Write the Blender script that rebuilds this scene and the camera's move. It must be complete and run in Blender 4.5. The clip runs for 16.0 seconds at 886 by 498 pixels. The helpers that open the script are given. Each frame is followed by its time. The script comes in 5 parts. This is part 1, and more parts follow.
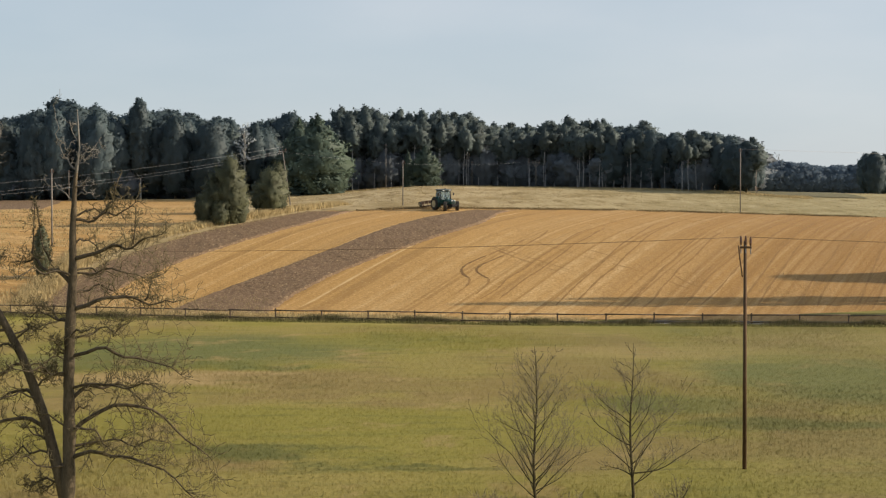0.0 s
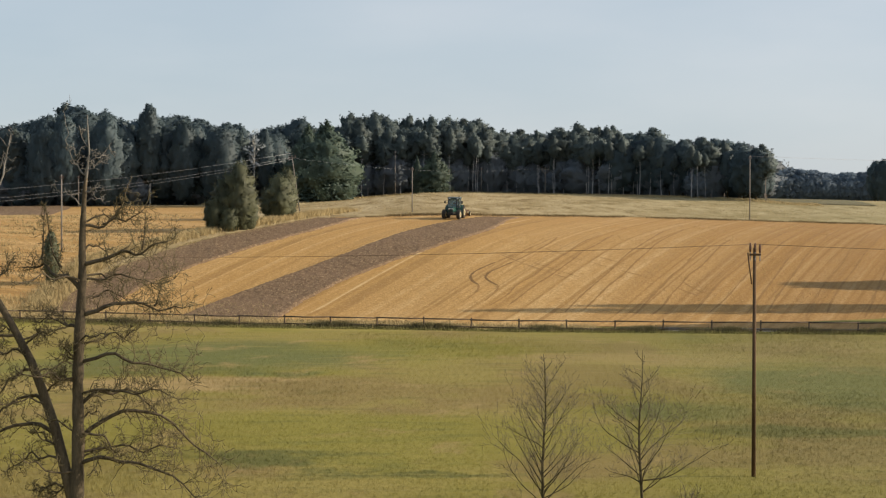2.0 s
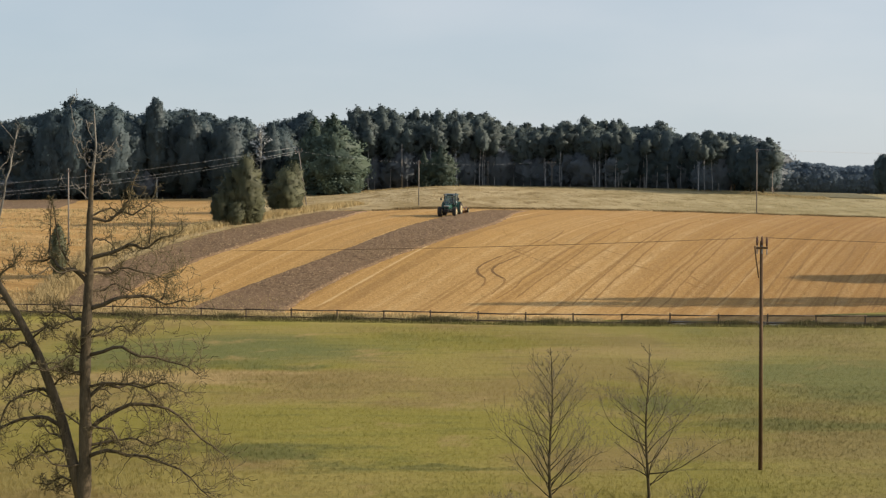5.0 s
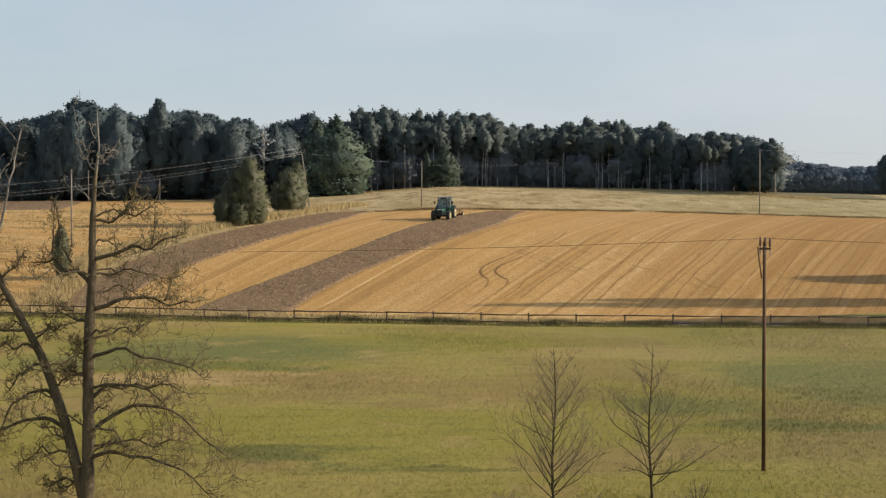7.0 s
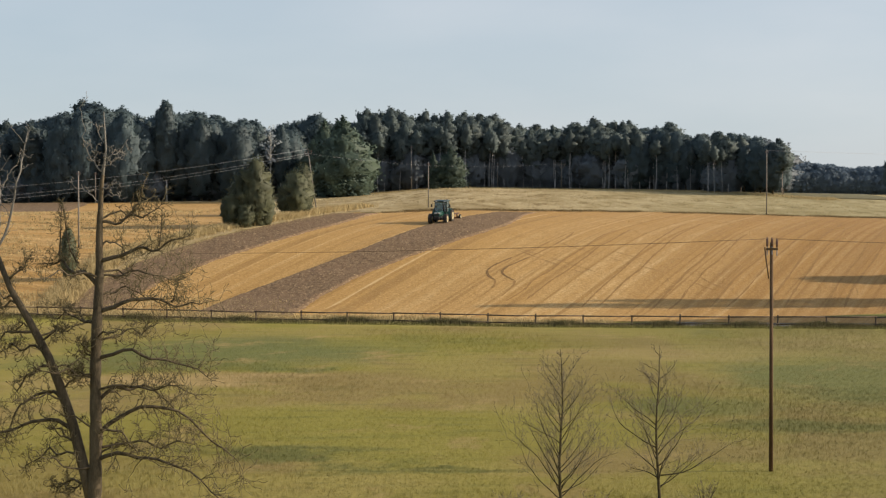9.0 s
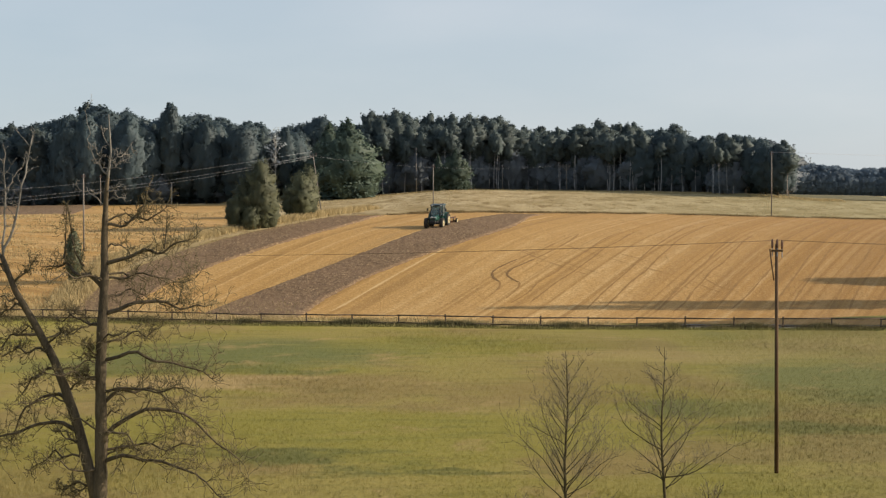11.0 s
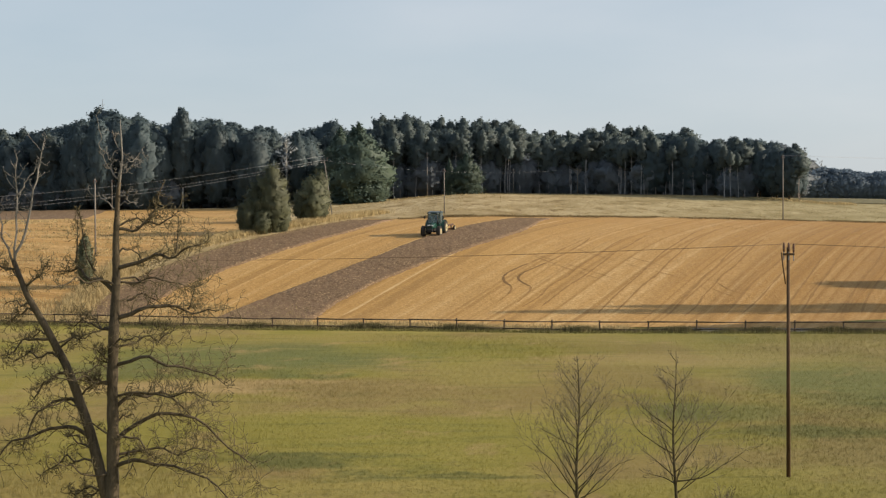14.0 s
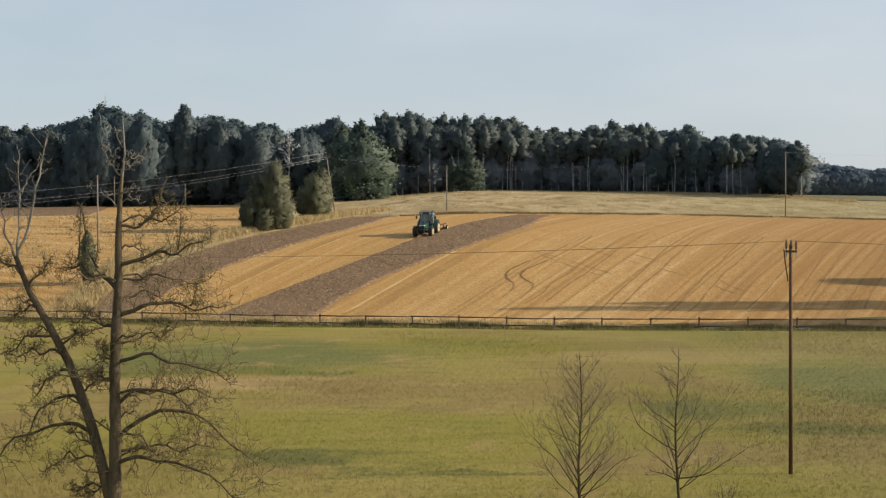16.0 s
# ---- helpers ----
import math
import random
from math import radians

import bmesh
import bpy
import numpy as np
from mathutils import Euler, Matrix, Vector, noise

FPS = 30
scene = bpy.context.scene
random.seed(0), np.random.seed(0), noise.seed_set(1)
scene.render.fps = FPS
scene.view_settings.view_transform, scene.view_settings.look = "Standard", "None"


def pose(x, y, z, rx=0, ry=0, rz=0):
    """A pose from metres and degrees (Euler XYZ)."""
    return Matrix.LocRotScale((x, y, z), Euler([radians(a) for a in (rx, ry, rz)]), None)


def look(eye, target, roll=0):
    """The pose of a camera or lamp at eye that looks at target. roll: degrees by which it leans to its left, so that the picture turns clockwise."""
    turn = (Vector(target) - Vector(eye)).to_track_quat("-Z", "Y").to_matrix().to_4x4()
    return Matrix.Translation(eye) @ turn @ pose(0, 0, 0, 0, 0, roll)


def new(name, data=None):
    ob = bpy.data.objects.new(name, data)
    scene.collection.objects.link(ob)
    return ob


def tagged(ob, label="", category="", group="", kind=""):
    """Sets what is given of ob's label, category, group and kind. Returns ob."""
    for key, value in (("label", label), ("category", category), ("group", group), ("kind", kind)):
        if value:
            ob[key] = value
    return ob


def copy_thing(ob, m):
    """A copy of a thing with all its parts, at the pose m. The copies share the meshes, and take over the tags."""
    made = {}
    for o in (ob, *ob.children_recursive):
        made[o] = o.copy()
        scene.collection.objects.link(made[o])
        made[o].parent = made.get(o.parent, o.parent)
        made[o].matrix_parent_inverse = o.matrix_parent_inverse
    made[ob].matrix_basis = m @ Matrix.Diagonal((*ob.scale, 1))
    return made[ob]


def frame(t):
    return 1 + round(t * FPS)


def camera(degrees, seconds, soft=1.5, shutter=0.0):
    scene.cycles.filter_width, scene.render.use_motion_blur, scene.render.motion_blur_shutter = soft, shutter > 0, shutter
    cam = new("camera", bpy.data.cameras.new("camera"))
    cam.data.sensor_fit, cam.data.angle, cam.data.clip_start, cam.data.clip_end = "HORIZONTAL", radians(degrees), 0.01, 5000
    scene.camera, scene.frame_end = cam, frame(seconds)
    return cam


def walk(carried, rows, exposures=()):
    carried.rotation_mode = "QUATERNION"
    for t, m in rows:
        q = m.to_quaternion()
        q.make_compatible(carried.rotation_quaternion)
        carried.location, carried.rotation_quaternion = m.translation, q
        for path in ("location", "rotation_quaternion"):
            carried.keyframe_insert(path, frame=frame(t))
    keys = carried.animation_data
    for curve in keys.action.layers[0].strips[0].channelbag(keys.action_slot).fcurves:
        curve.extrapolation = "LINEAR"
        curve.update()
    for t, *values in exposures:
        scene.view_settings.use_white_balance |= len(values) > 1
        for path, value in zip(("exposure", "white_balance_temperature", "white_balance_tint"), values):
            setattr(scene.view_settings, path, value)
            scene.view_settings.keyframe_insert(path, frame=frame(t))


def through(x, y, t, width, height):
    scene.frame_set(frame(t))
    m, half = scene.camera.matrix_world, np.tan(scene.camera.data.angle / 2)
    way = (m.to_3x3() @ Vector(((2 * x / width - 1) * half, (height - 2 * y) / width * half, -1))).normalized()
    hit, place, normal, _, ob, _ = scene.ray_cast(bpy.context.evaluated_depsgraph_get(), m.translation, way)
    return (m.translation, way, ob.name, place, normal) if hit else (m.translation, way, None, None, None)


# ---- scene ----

# ================= camera =================
cam = camera(28, 16.0, soft=1.3)
EYE = (0.0, 0.0, 10.5)
TURNS = [  # seconds, tilt, lean, pan
    (0.0, 88.9069, 0.0, 0.0), (0.5, 88.9549, 0.0975, 0.0558), (1.0, 89.0032, 0.3209, 0.1124), (1.5, 89.0318, 0.3031, 0.2147),
    (2.0, 89.1173, -0.1246, 0.2964), (2.5, 89.073, -0.1498, 0.3851), (3.0, 89.067, -0.1428, 0.4339), (3.5, 89.0012, -0.1323, 0.4689),
    (4.0, 88.9082, -0.1486, 0.4807), (6.5, 88.9062, -0.0048, 0.5683), (7.0, 88.9376, -0.0584, 0.6052), (7.5, 88.9613, -0.0059, 0.6508),
    (8.0, 88.9613, 0.0099, 0.6945), (8.5, 88.9647, 0.0329, 0.7574), (9.0, 88.9671, 0.0443, 0.8226), (11.5, 89.0427, 0.1449, 1.0309),
    (12.0, 89.0411, 0.1497, 1.09), (12.5, 89.0691, 0.1469, 1.1348), (13.0, 89.1055, 0.2494, 1.2126), (13.5, 89.1382, 0.2248, 1.2829),
    (14.0, 89.1695, 0.2306, 1.338), (14.5, 89.1883, 0.1868, 1.3806), (15.0, 89.1541, 0.1516, 1.4181), (15.5, 89.1136, 0.2227, 1.3972),
    (16.0, 89.0702, 0.2021, 1.4155)]
walk(cam, [(t, pose(*EYE, rx, ry, rz)) for t, rx, ry, rz in TURNS])

# ================= sky and sun =================
SUN_UP, SUN_ROUND = 21.5, 90.0  # degrees above the horizon, degrees clockwise from +Y
world = bpy.data.worlds.new("sky")
scene.world = world
world.use_nodes = True
wn = world.node_tree
sky = wn.nodes.new("ShaderNodeTexSky")
sky.sky_type, sky.sun_disc = "NISHITA", False
sky.sun_elevation, sky.sun_rotation = radians(SUN_UP), radians(SUN_ROUND)
sky.air_density, sky.dust_density, sky.ozone_density = 1.0, 1.0, 2.0
# thin even haze over the blue, with the faintest of high clouds
haze = wn.nodes.new("ShaderNodeMix")
haze.data_type = "RGBA"
tex = wn.nodes.new("ShaderNodeTexCoord")
stretch = wn.nodes.new("ShaderNodeMapping")
stretch.inputs["Scale"].default_value = (3, 3, 11)
cloud = wn.nodes.new("ShaderNodeTexNoise")
cloud.inputs["Scale"].default_value, cloud.inputs["Detail"].default_value = 2.2, 5
shade = wn.nodes.new("ShaderNodeValToRGB")
shade.color_ramp.elements[0].position, shade.color_ramp.elements[0].color = 0.35, (3.85, 4.3, 4.83, 1)
shade.color_ramp.elements[1].position, shade.color_ramp.elements[1].color = 0.75, (4.42, 4.7, 5.13, 1)
wn.links.new(tex.outputs["Generated"], stretch.inputs[0])
wn.links.new(stretch.outputs[0], cloud.inputs["Vector"])
wn.links.new(cloud.outputs["Fac"], shade.inputs[0])
# the haze lies low and clears towards the zenith
height = wn.nodes.new("ShaderNodeSeparateXYZ")
clear = wn.nodes.new("ShaderNodeMapRange")
clear.interpolation_type = "SMOOTHSTEP"
for key, value in (("From Min", 0.12), ("From Max", 0.8), ("To Min", 0.75), ("To Max", 0.4)):
    clear.inputs[key].default_value = value
wn.links.new(tex.outputs["Generated"], height.inputs[0])
wn.links.new(height.outputs["Z"], clear.inputs["Value"])
wn.links.new(clear.outputs[0], haze.inputs[0])
wn.links.new(sky.outputs[0], haze.inputs[6])
# brighter and whiter on the sun's side, most of all round the sun
east = wn.nodes.new("ShaderNodeMapRange")
east.inputs["From Min"].default_value, east.inputs["From Max"].default_value = -1.0, 1.0
wn.links.new(height.outputs["X"], east.inputs["Value"])
glow = wn.nodes.new("ShaderNodeValToRGB")
glow.color_ramp.elements[0].color, glow.color_ramp.elements[1].color = (0.68, 0.785, 0.835, 1), (2.5, 2.25, 2.0, 1)
beside = glow.color_ramp.elements.new(0.64)
beside.color = (1.04, 1.02, 1.01, 1)
wn.links.new(east.outputs[0], glow.inputs[0])
tint = wn.nodes.new("ShaderNodeMix")
tint.data_type, tint.blend_type = "RGBA", "MULTIPLY"
tint.inputs[0].default_value = 1.0
wn.links.new(shade.outputs[0], tint.inputs[6])
wn.links.new(glow.outputs[0], tint.inputs[7])
wn.links.new(tint.outputs[2], haze.inputs[7])
wn.nodes["Background"].inputs["Strength"].default_value = 0.1
wn.links.new(haze.outputs[2], wn.nodes["Background"].inputs["Color"])
sun = new("sun", bpy.data.lights.new("sun", "SUN"))
sun.data.energy, sun.data.angle, sun.data.color = 4.2, radians(0.6), (1.0, 0.86, 0.68)
_el, _az = radians(SUN_UP), radians(SUN_ROUND)
sun.matrix_world = look((60 * math.cos(_el) * math.sin(_az), 60 * math.cos(_el) * math.cos(_az), 60 * math.sin(_el)), (0, 0, 0))
scene.view_settings.exposure = 0.55


# ================= materials =================
def node(nt, kind, **vals):
    n = nt.nodes.new(kind)
    for k, v in vals.items():
        n.inputs[k].default_value = v
    return n


def ramp(nt, src, stops):
    r = nt.nodes.new("ShaderNodeValToRGB")
    while len(r.color_ramp.elements) < len(stops):
        r.color_ramp.elements.new(0.5)
    for e, (p, c) in zip(r.color_ramp.elements, stops):
        e.position, e.color = p, (*c, 1)
    nt.links.new(src, r.inputs[0])
    return r.outputs[0]


def mixc(nt, fac, a, b, mode="MIX"):
    m = nt.nodes.new("ShaderNodeMix")
    m.data_type, m.blend_type = "RGBA", mode
    for sock, v in ((m.inputs[0], fac), (m.inputs[6], a), (m.inputs[7], b)):
        if isinstance(v, (int, float)):
            sock.default_value = v
        elif isinstance(v, tuple):
            sock.default_value = (*v, 1)
        else:
            nt.links.new(v, sock)
    return m.outputs[2]


def coords(nt, local=False, scale=(1, 1, 1), turn=0.0):
    if local:
        src = nt.nodes.new("ShaderNodeTexCoord").outputs["Object"]
    else:
        src = nt.nodes.new("ShaderNodeNewGeometry").outputs["Position"]
    m = nt.nodes.new("ShaderNodeMapping")
    m.inputs["Scale"].default_value = scale
    # turn first, then stretch
    first = nt.nodes.new("ShaderNodeMapping")
    first.inputs["Rotation"].default_value = (0, 0, radians(turn))
    nt.links.new(src, first.inputs[0])
    nt.links.new(first.outputs[0], m.inputs[0])
    return m.outputs[0]


def noise_of(nt, vec, scale, detail=4.0, rough=0.55):
    n = node(nt, "ShaderNodeTexNoise", Scale=scale, Detail=detail, Roughness=rough)
    nt.links.new(vec, n.inputs["Vector"])
    return n.outputs["Fac"]


def start(name, rough=0.8, metal=0.0, spec=0.3):
    m = bpy.data.materials.new(name)
    m.use_nodes = True
    b = m.node_tree.nodes["Principled BSDF"]
    b.inputs["Roughness"].default_value, b.inputs["Metallic"].default_value = rough, metal
    b.inputs["Specular IOR Level"].default_value = spec
    return m, m.node_tree, b


def bumped(nt, b, height, strength=0.4, distance=0.05):
    n = node(nt, "ShaderNodeBump", Strength=strength, Distance=distance)
    nt.links.new(height, n.inputs["Height"])
    nt.links.new(n.outputs[0], b.inputs["Normal"])


def plain(name, dark, light, scale=6.0, rough=0.7, metal=0.0, bump=0.2, local=True, stretch=(1, 1, 1), spec=0.3):
    """Two-scale mottled surface between two colours."""
    m, nt, b = start(name, rough, metal, spec)
    v = coords(nt, local, stretch)
    n1, n2 = noise_of(nt, v, scale), noise_of(nt, v, scale * 7.3)
    c = ramp(nt, n1, [(0.3, dark), (0.7, light)])
    c = mixc(nt, 0.35, c, ramp(nt, n2, [(0.3, dark), (0.7, light)]))
    nt.links.new(c, b.inputs["Base Color"])
    if bump:
        bumped(nt, b, n2, bump, 0.02)
    return m


def leafy(name, dark, light, through=0.25, gloss=0.3):
    """Foliage: colour varies per tree, per spray and over the crown; waxy leaves, some light passes through."""
    m, nt, b = start(name, 0.6, 0, gloss)
    geo = nt.nodes.new("ShaderNodeNewGeometry")
    info = nt.nodes.new("ShaderNodeObjectInfo")
    c = ramp(nt, geo.outputs["Random Per Island"], [(0.0, dark), (1.0, light)])
    c = mixc(nt, 0.5, c, ramp(nt, noise_of(nt, coords(nt), 0.45, 4), [(0.35, dark), (0.65, light)]))
    hsv = nt.nodes.new("ShaderNodeHueSaturation")
    mr = node(nt, "ShaderNodeMapRange")
    mr.inputs["To Min"].default_value, mr.inputs["To Max"].default_value = 0.82, 1.18
    nt.links.new(info.outputs["Random"], mr.inputs["Value"])
    nt.links.new(mr.outputs[0], hsv.inputs["Value"])
    nt.links.new(c, hsv.inputs["Color"])
    nt.links.new(hsv.outputs[0], b.inputs["Base Color"])
    tr = nt.nodes.new("ShaderNodeBsdfTranslucent")
    nt.links.new(mixc(nt, 1.0, hsv.outputs[0], (1.3, 1.3, 1.3), "MULTIPLY"), tr.inputs["Color"])
    mx = nt.nodes.new("ShaderNodeMixShader")
    mx.inputs[0].default_value = through
    nt.links.new(b.outputs[0], mx.inputs[1])
    nt.links.new(tr.outputs[0], mx.inputs[2])
    nt.links.new(mx.outputs[0], nt.nodes["Material Output"].inputs[0])
    return m


def meadow_material(name, lift=1.0, blades=False):
    """Meadow: green, yellow-green and dry tan swathes with tufts."""
    m, nt, b = start(name, 0.9, 0, 0.1)
    v = coords(nt)
    k = lift
    green, ygreen = (0.155 * k, 0.165 * k, 0.05 * k), (0.262 * k, 0.226 * k, 0.042 * k)
    deep, straw = (0.135 * k, 0.135 * k, 0.036 * k), (0.315 * k, 0.252 * k, 0.066 * k)
    tan, brown = (0.46 * k, 0.32 * k, 0.135 * k), (0.275 * k, 0.2 * k, 0.066 * k)
    big = noise_of(nt, coords(nt, scale=(1, 0.5, 1)), 0.075, 5, 0.55)
    fine = noise_of(nt, v, 2.6, 5, 0.65)
    c = ramp(nt, big, [(0.33, green), (0.42, ygreen), (0.5, straw), (0.58, brown)])
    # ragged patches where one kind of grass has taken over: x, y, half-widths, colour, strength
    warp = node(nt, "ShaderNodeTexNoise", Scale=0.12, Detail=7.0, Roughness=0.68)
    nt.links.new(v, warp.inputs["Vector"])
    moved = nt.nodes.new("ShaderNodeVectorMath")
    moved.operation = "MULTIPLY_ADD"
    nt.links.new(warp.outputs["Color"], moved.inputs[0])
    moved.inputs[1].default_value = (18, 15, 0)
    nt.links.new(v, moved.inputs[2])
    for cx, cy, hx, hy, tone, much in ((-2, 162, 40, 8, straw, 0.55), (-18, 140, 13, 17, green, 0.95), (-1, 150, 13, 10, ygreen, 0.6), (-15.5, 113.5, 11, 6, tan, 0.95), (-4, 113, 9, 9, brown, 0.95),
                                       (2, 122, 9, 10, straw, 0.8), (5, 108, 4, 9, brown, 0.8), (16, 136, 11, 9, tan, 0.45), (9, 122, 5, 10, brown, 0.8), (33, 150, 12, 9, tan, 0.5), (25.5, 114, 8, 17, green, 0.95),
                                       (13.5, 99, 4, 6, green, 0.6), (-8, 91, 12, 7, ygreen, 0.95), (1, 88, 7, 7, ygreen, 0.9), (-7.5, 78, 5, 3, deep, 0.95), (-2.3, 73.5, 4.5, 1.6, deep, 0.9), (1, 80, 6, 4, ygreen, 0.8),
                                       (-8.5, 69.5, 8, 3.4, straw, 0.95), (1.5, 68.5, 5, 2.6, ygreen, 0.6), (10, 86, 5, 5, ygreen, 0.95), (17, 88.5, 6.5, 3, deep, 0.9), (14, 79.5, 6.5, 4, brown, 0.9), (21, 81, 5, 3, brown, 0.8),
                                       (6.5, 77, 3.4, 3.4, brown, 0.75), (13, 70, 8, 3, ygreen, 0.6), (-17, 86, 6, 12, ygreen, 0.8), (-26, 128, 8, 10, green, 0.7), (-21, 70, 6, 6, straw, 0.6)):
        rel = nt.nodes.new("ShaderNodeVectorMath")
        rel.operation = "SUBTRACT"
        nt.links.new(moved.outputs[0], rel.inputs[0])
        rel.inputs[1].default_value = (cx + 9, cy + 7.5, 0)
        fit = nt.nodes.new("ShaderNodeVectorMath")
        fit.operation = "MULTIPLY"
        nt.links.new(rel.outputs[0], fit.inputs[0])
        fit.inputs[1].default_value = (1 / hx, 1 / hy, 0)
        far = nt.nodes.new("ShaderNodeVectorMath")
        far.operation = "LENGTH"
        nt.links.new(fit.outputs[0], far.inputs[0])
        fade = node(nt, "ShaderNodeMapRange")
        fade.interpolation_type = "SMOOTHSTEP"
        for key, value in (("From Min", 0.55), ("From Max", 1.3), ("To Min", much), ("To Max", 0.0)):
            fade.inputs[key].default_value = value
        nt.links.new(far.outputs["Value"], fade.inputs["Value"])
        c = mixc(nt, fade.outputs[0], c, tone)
    # drifts of bleached grass and of greener growth, and short dark dashes of rank grass
    drift = noise_of(nt, coords(nt, scale=(1, 0.5, 1), turn=5), 0.2, 6, 0.65)
    c = mixc(nt, ramp(nt, drift, [(0.54, (0, 0, 0)), (0.66, (0.45, 0.45, 0.45))]), c, brown)
    c = mixc(nt, ramp(nt, drift, [(0.34, (0.3, 0.3, 0.3)), (0.45, (0, 0, 0))]), c, ygreen)
    c = mixc(nt, ramp(nt, drift, [(0.58, (0, 0, 0)), (0.7, (0.5, 0.5, 0.5))]), c, tan)
    dash = noise_of(nt, coords(nt, scale=(0.3, 1, 1), turn=-3), 0.5, 4, 0.6)
    c = mixc(nt, ramp(nt, dash, [(0.54, (0, 0, 0)), (0.68, (0.36, 0.36, 0.36))]), c, deep)
    c = mixc(nt, ramp(nt, dash, [(0.32, (0.45, 0.45, 0.45)), (0.44, (0, 0, 0))]), c, straw)
    side = node(nt, "ShaderNodeMapRange")
    for key, value in (("From Min", 4.0), ("From Max", 26.0), ("To Min", 0.0), ("To Max", 0.42)):
        side.inputs[key].default_value = value
    sep = nt.nodes.new("ShaderNodeSeparateXYZ")
    nt.links.new(v, sep.inputs[0])
    nt.links.new(sep.outputs["X"], side.inputs["Value"])
    c = mixc(nt, side.outputs[0], c, (0.185 * k, 0.175 * k, 0.058 * k))
    if blades:  # single blades are paler or darker than their neighbours, and all lean to the light
        geo = nt.nodes.new("ShaderNodeNewGeometry")
        c = mixc(nt, 0.32, c, ramp(nt, geo.outputs["Random Per Island"], [(0.0, (0.7, 0.7, 0.7)), (0.75, (1.05, 1.05, 1.05)), (1.0, (1.4, 1.35, 1.3))]), "MULTIPLY")
        lean = nt.nodes.new("ShaderNodeVectorMath")
        lean.operation = "MULTIPLY_ADD"
        nt.links.new(geo.outputs["Normal"], lean.inputs[0])
        lean.inputs[1].default_value, lean.inputs[2].default_value = (0.22, 0.22, 0.22), (0, 0, 1)
        norm = nt.nodes.new("ShaderNodeVectorMath")
        norm.operation = "NORMALIZE"
        nt.links.new(lean.outputs[0], norm.inputs[0])
        nt.links.new(norm.outputs[0], b.inputs["Normal"])
    else:
        c = mixc(nt, ramp(nt, fine, [(0.38, (0.2, 0.2, 0.2)), (0.58, (0, 0, 0))]), c, (0.13 * k, 0.115 * k, 0.04 * k))
        bumped(nt, b, fine, 0.2, 0.2)
    nt.links.new(c, b.inputs["Base Color"])
    return m


def stubble_material(name, turn, dark=(0.30, 0.17, 0.055), mid=(0.45, 0.258, 0.08), light=(0.60, 0.405, 0.18)):
    """Cut straw in long rows, with pale straw lines and darker wheelings."""
    m, nt, b = start(name, 0.85, 0, 0.15)
    rows = noise_of(nt, coords(nt, scale=(1, 0.004, 0), turn=turn), 0.55, 2, 0.6)
    swath = noise_of(nt, coords(nt, scale=(1, 0.008, 0), turn=turn), 0.13, 2, 0.5)
    patch = noise_of(nt, coords(nt), 0.05, 4)
    fine = noise_of(nt, coords(nt), 3.5, 5, 0.7)
    lines = noise_of(nt, coords(nt, scale=(1, 0.003, 0), turn=turn), 1.5, 2, 0.5)
    c = ramp(nt, rows, [(0.36, dark), (0.46, mid), (0.55, mid), (0.66, light)])
    c = mixc(nt, ramp(nt, swath, [(0.42, (0, 0, 0)), (0.6, (0.45, 0.45, 0.45))]), c, light)
    c = mixc(nt, ramp(nt, lines, [(0.37, (0.9, 0.9, 0.9)), (0.45, (0, 0, 0))]), c, dark)
    c = mixc(nt, ramp(nt, lines, [(0.57, (0, 0, 0)), (0.66, (0.7, 0.7, 0.7))]), c, tuple(1.1 * q for q in light))
    broken = noise_of(nt, coords(nt, scale=(1, 0.25, 0), turn=turn), 0.8, 4, 0.7)
    c = mixc(nt, ramp(nt, broken, [(0.42, (0, 0, 0)), (0.62, (0.55, 0.55, 0.55))]), c, mid)
    c = mixc(nt, ramp(nt, patch, [(0.45, (0, 0, 0)), (0.7, (0.35, 0.35, 0.35))]), c, mid)
    c = mixc(nt, ramp(nt, fine, [(0.38, (0.7, 0.7, 0.7)), (0.56, (0, 0, 0))]), c, dark)
    c = mixc(nt, ramp(nt, fine, [(0.56, (0, 0, 0)), (0.68, (0.6, 0.6, 0.6))]), c, light)
    thin = nt.nodes.new("ShaderNodeSeparateXYZ")
    nt.links.new(coords(nt), thin.inputs[0])
    bare = node(nt, "ShaderNodeMapRange")
    for key, value in (("From Min", 8.0), ("From Max", 48.0), ("To Min", 0.0), ("To Max", 0.84)):
        bare.inputs[key].default_value = value
    nt.links.new(thin.outputs["X"], bare.inputs["Value"])
    c = mixc(nt, bare.outputs[0], c, mixc(nt, 0.55, c, (0.25, 0.125, 0.038)))
    nt.links.new(c, b.inputs["Base Color"])
    bumped(nt, b, fine, 0.6, 0.12)
    return m


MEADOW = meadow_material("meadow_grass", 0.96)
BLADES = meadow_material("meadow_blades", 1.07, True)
STUBBLE = stubble_material("straw_stubble", 22)
STUBBLE_CROSS = stubble_material("straw_stubble_across", -68)


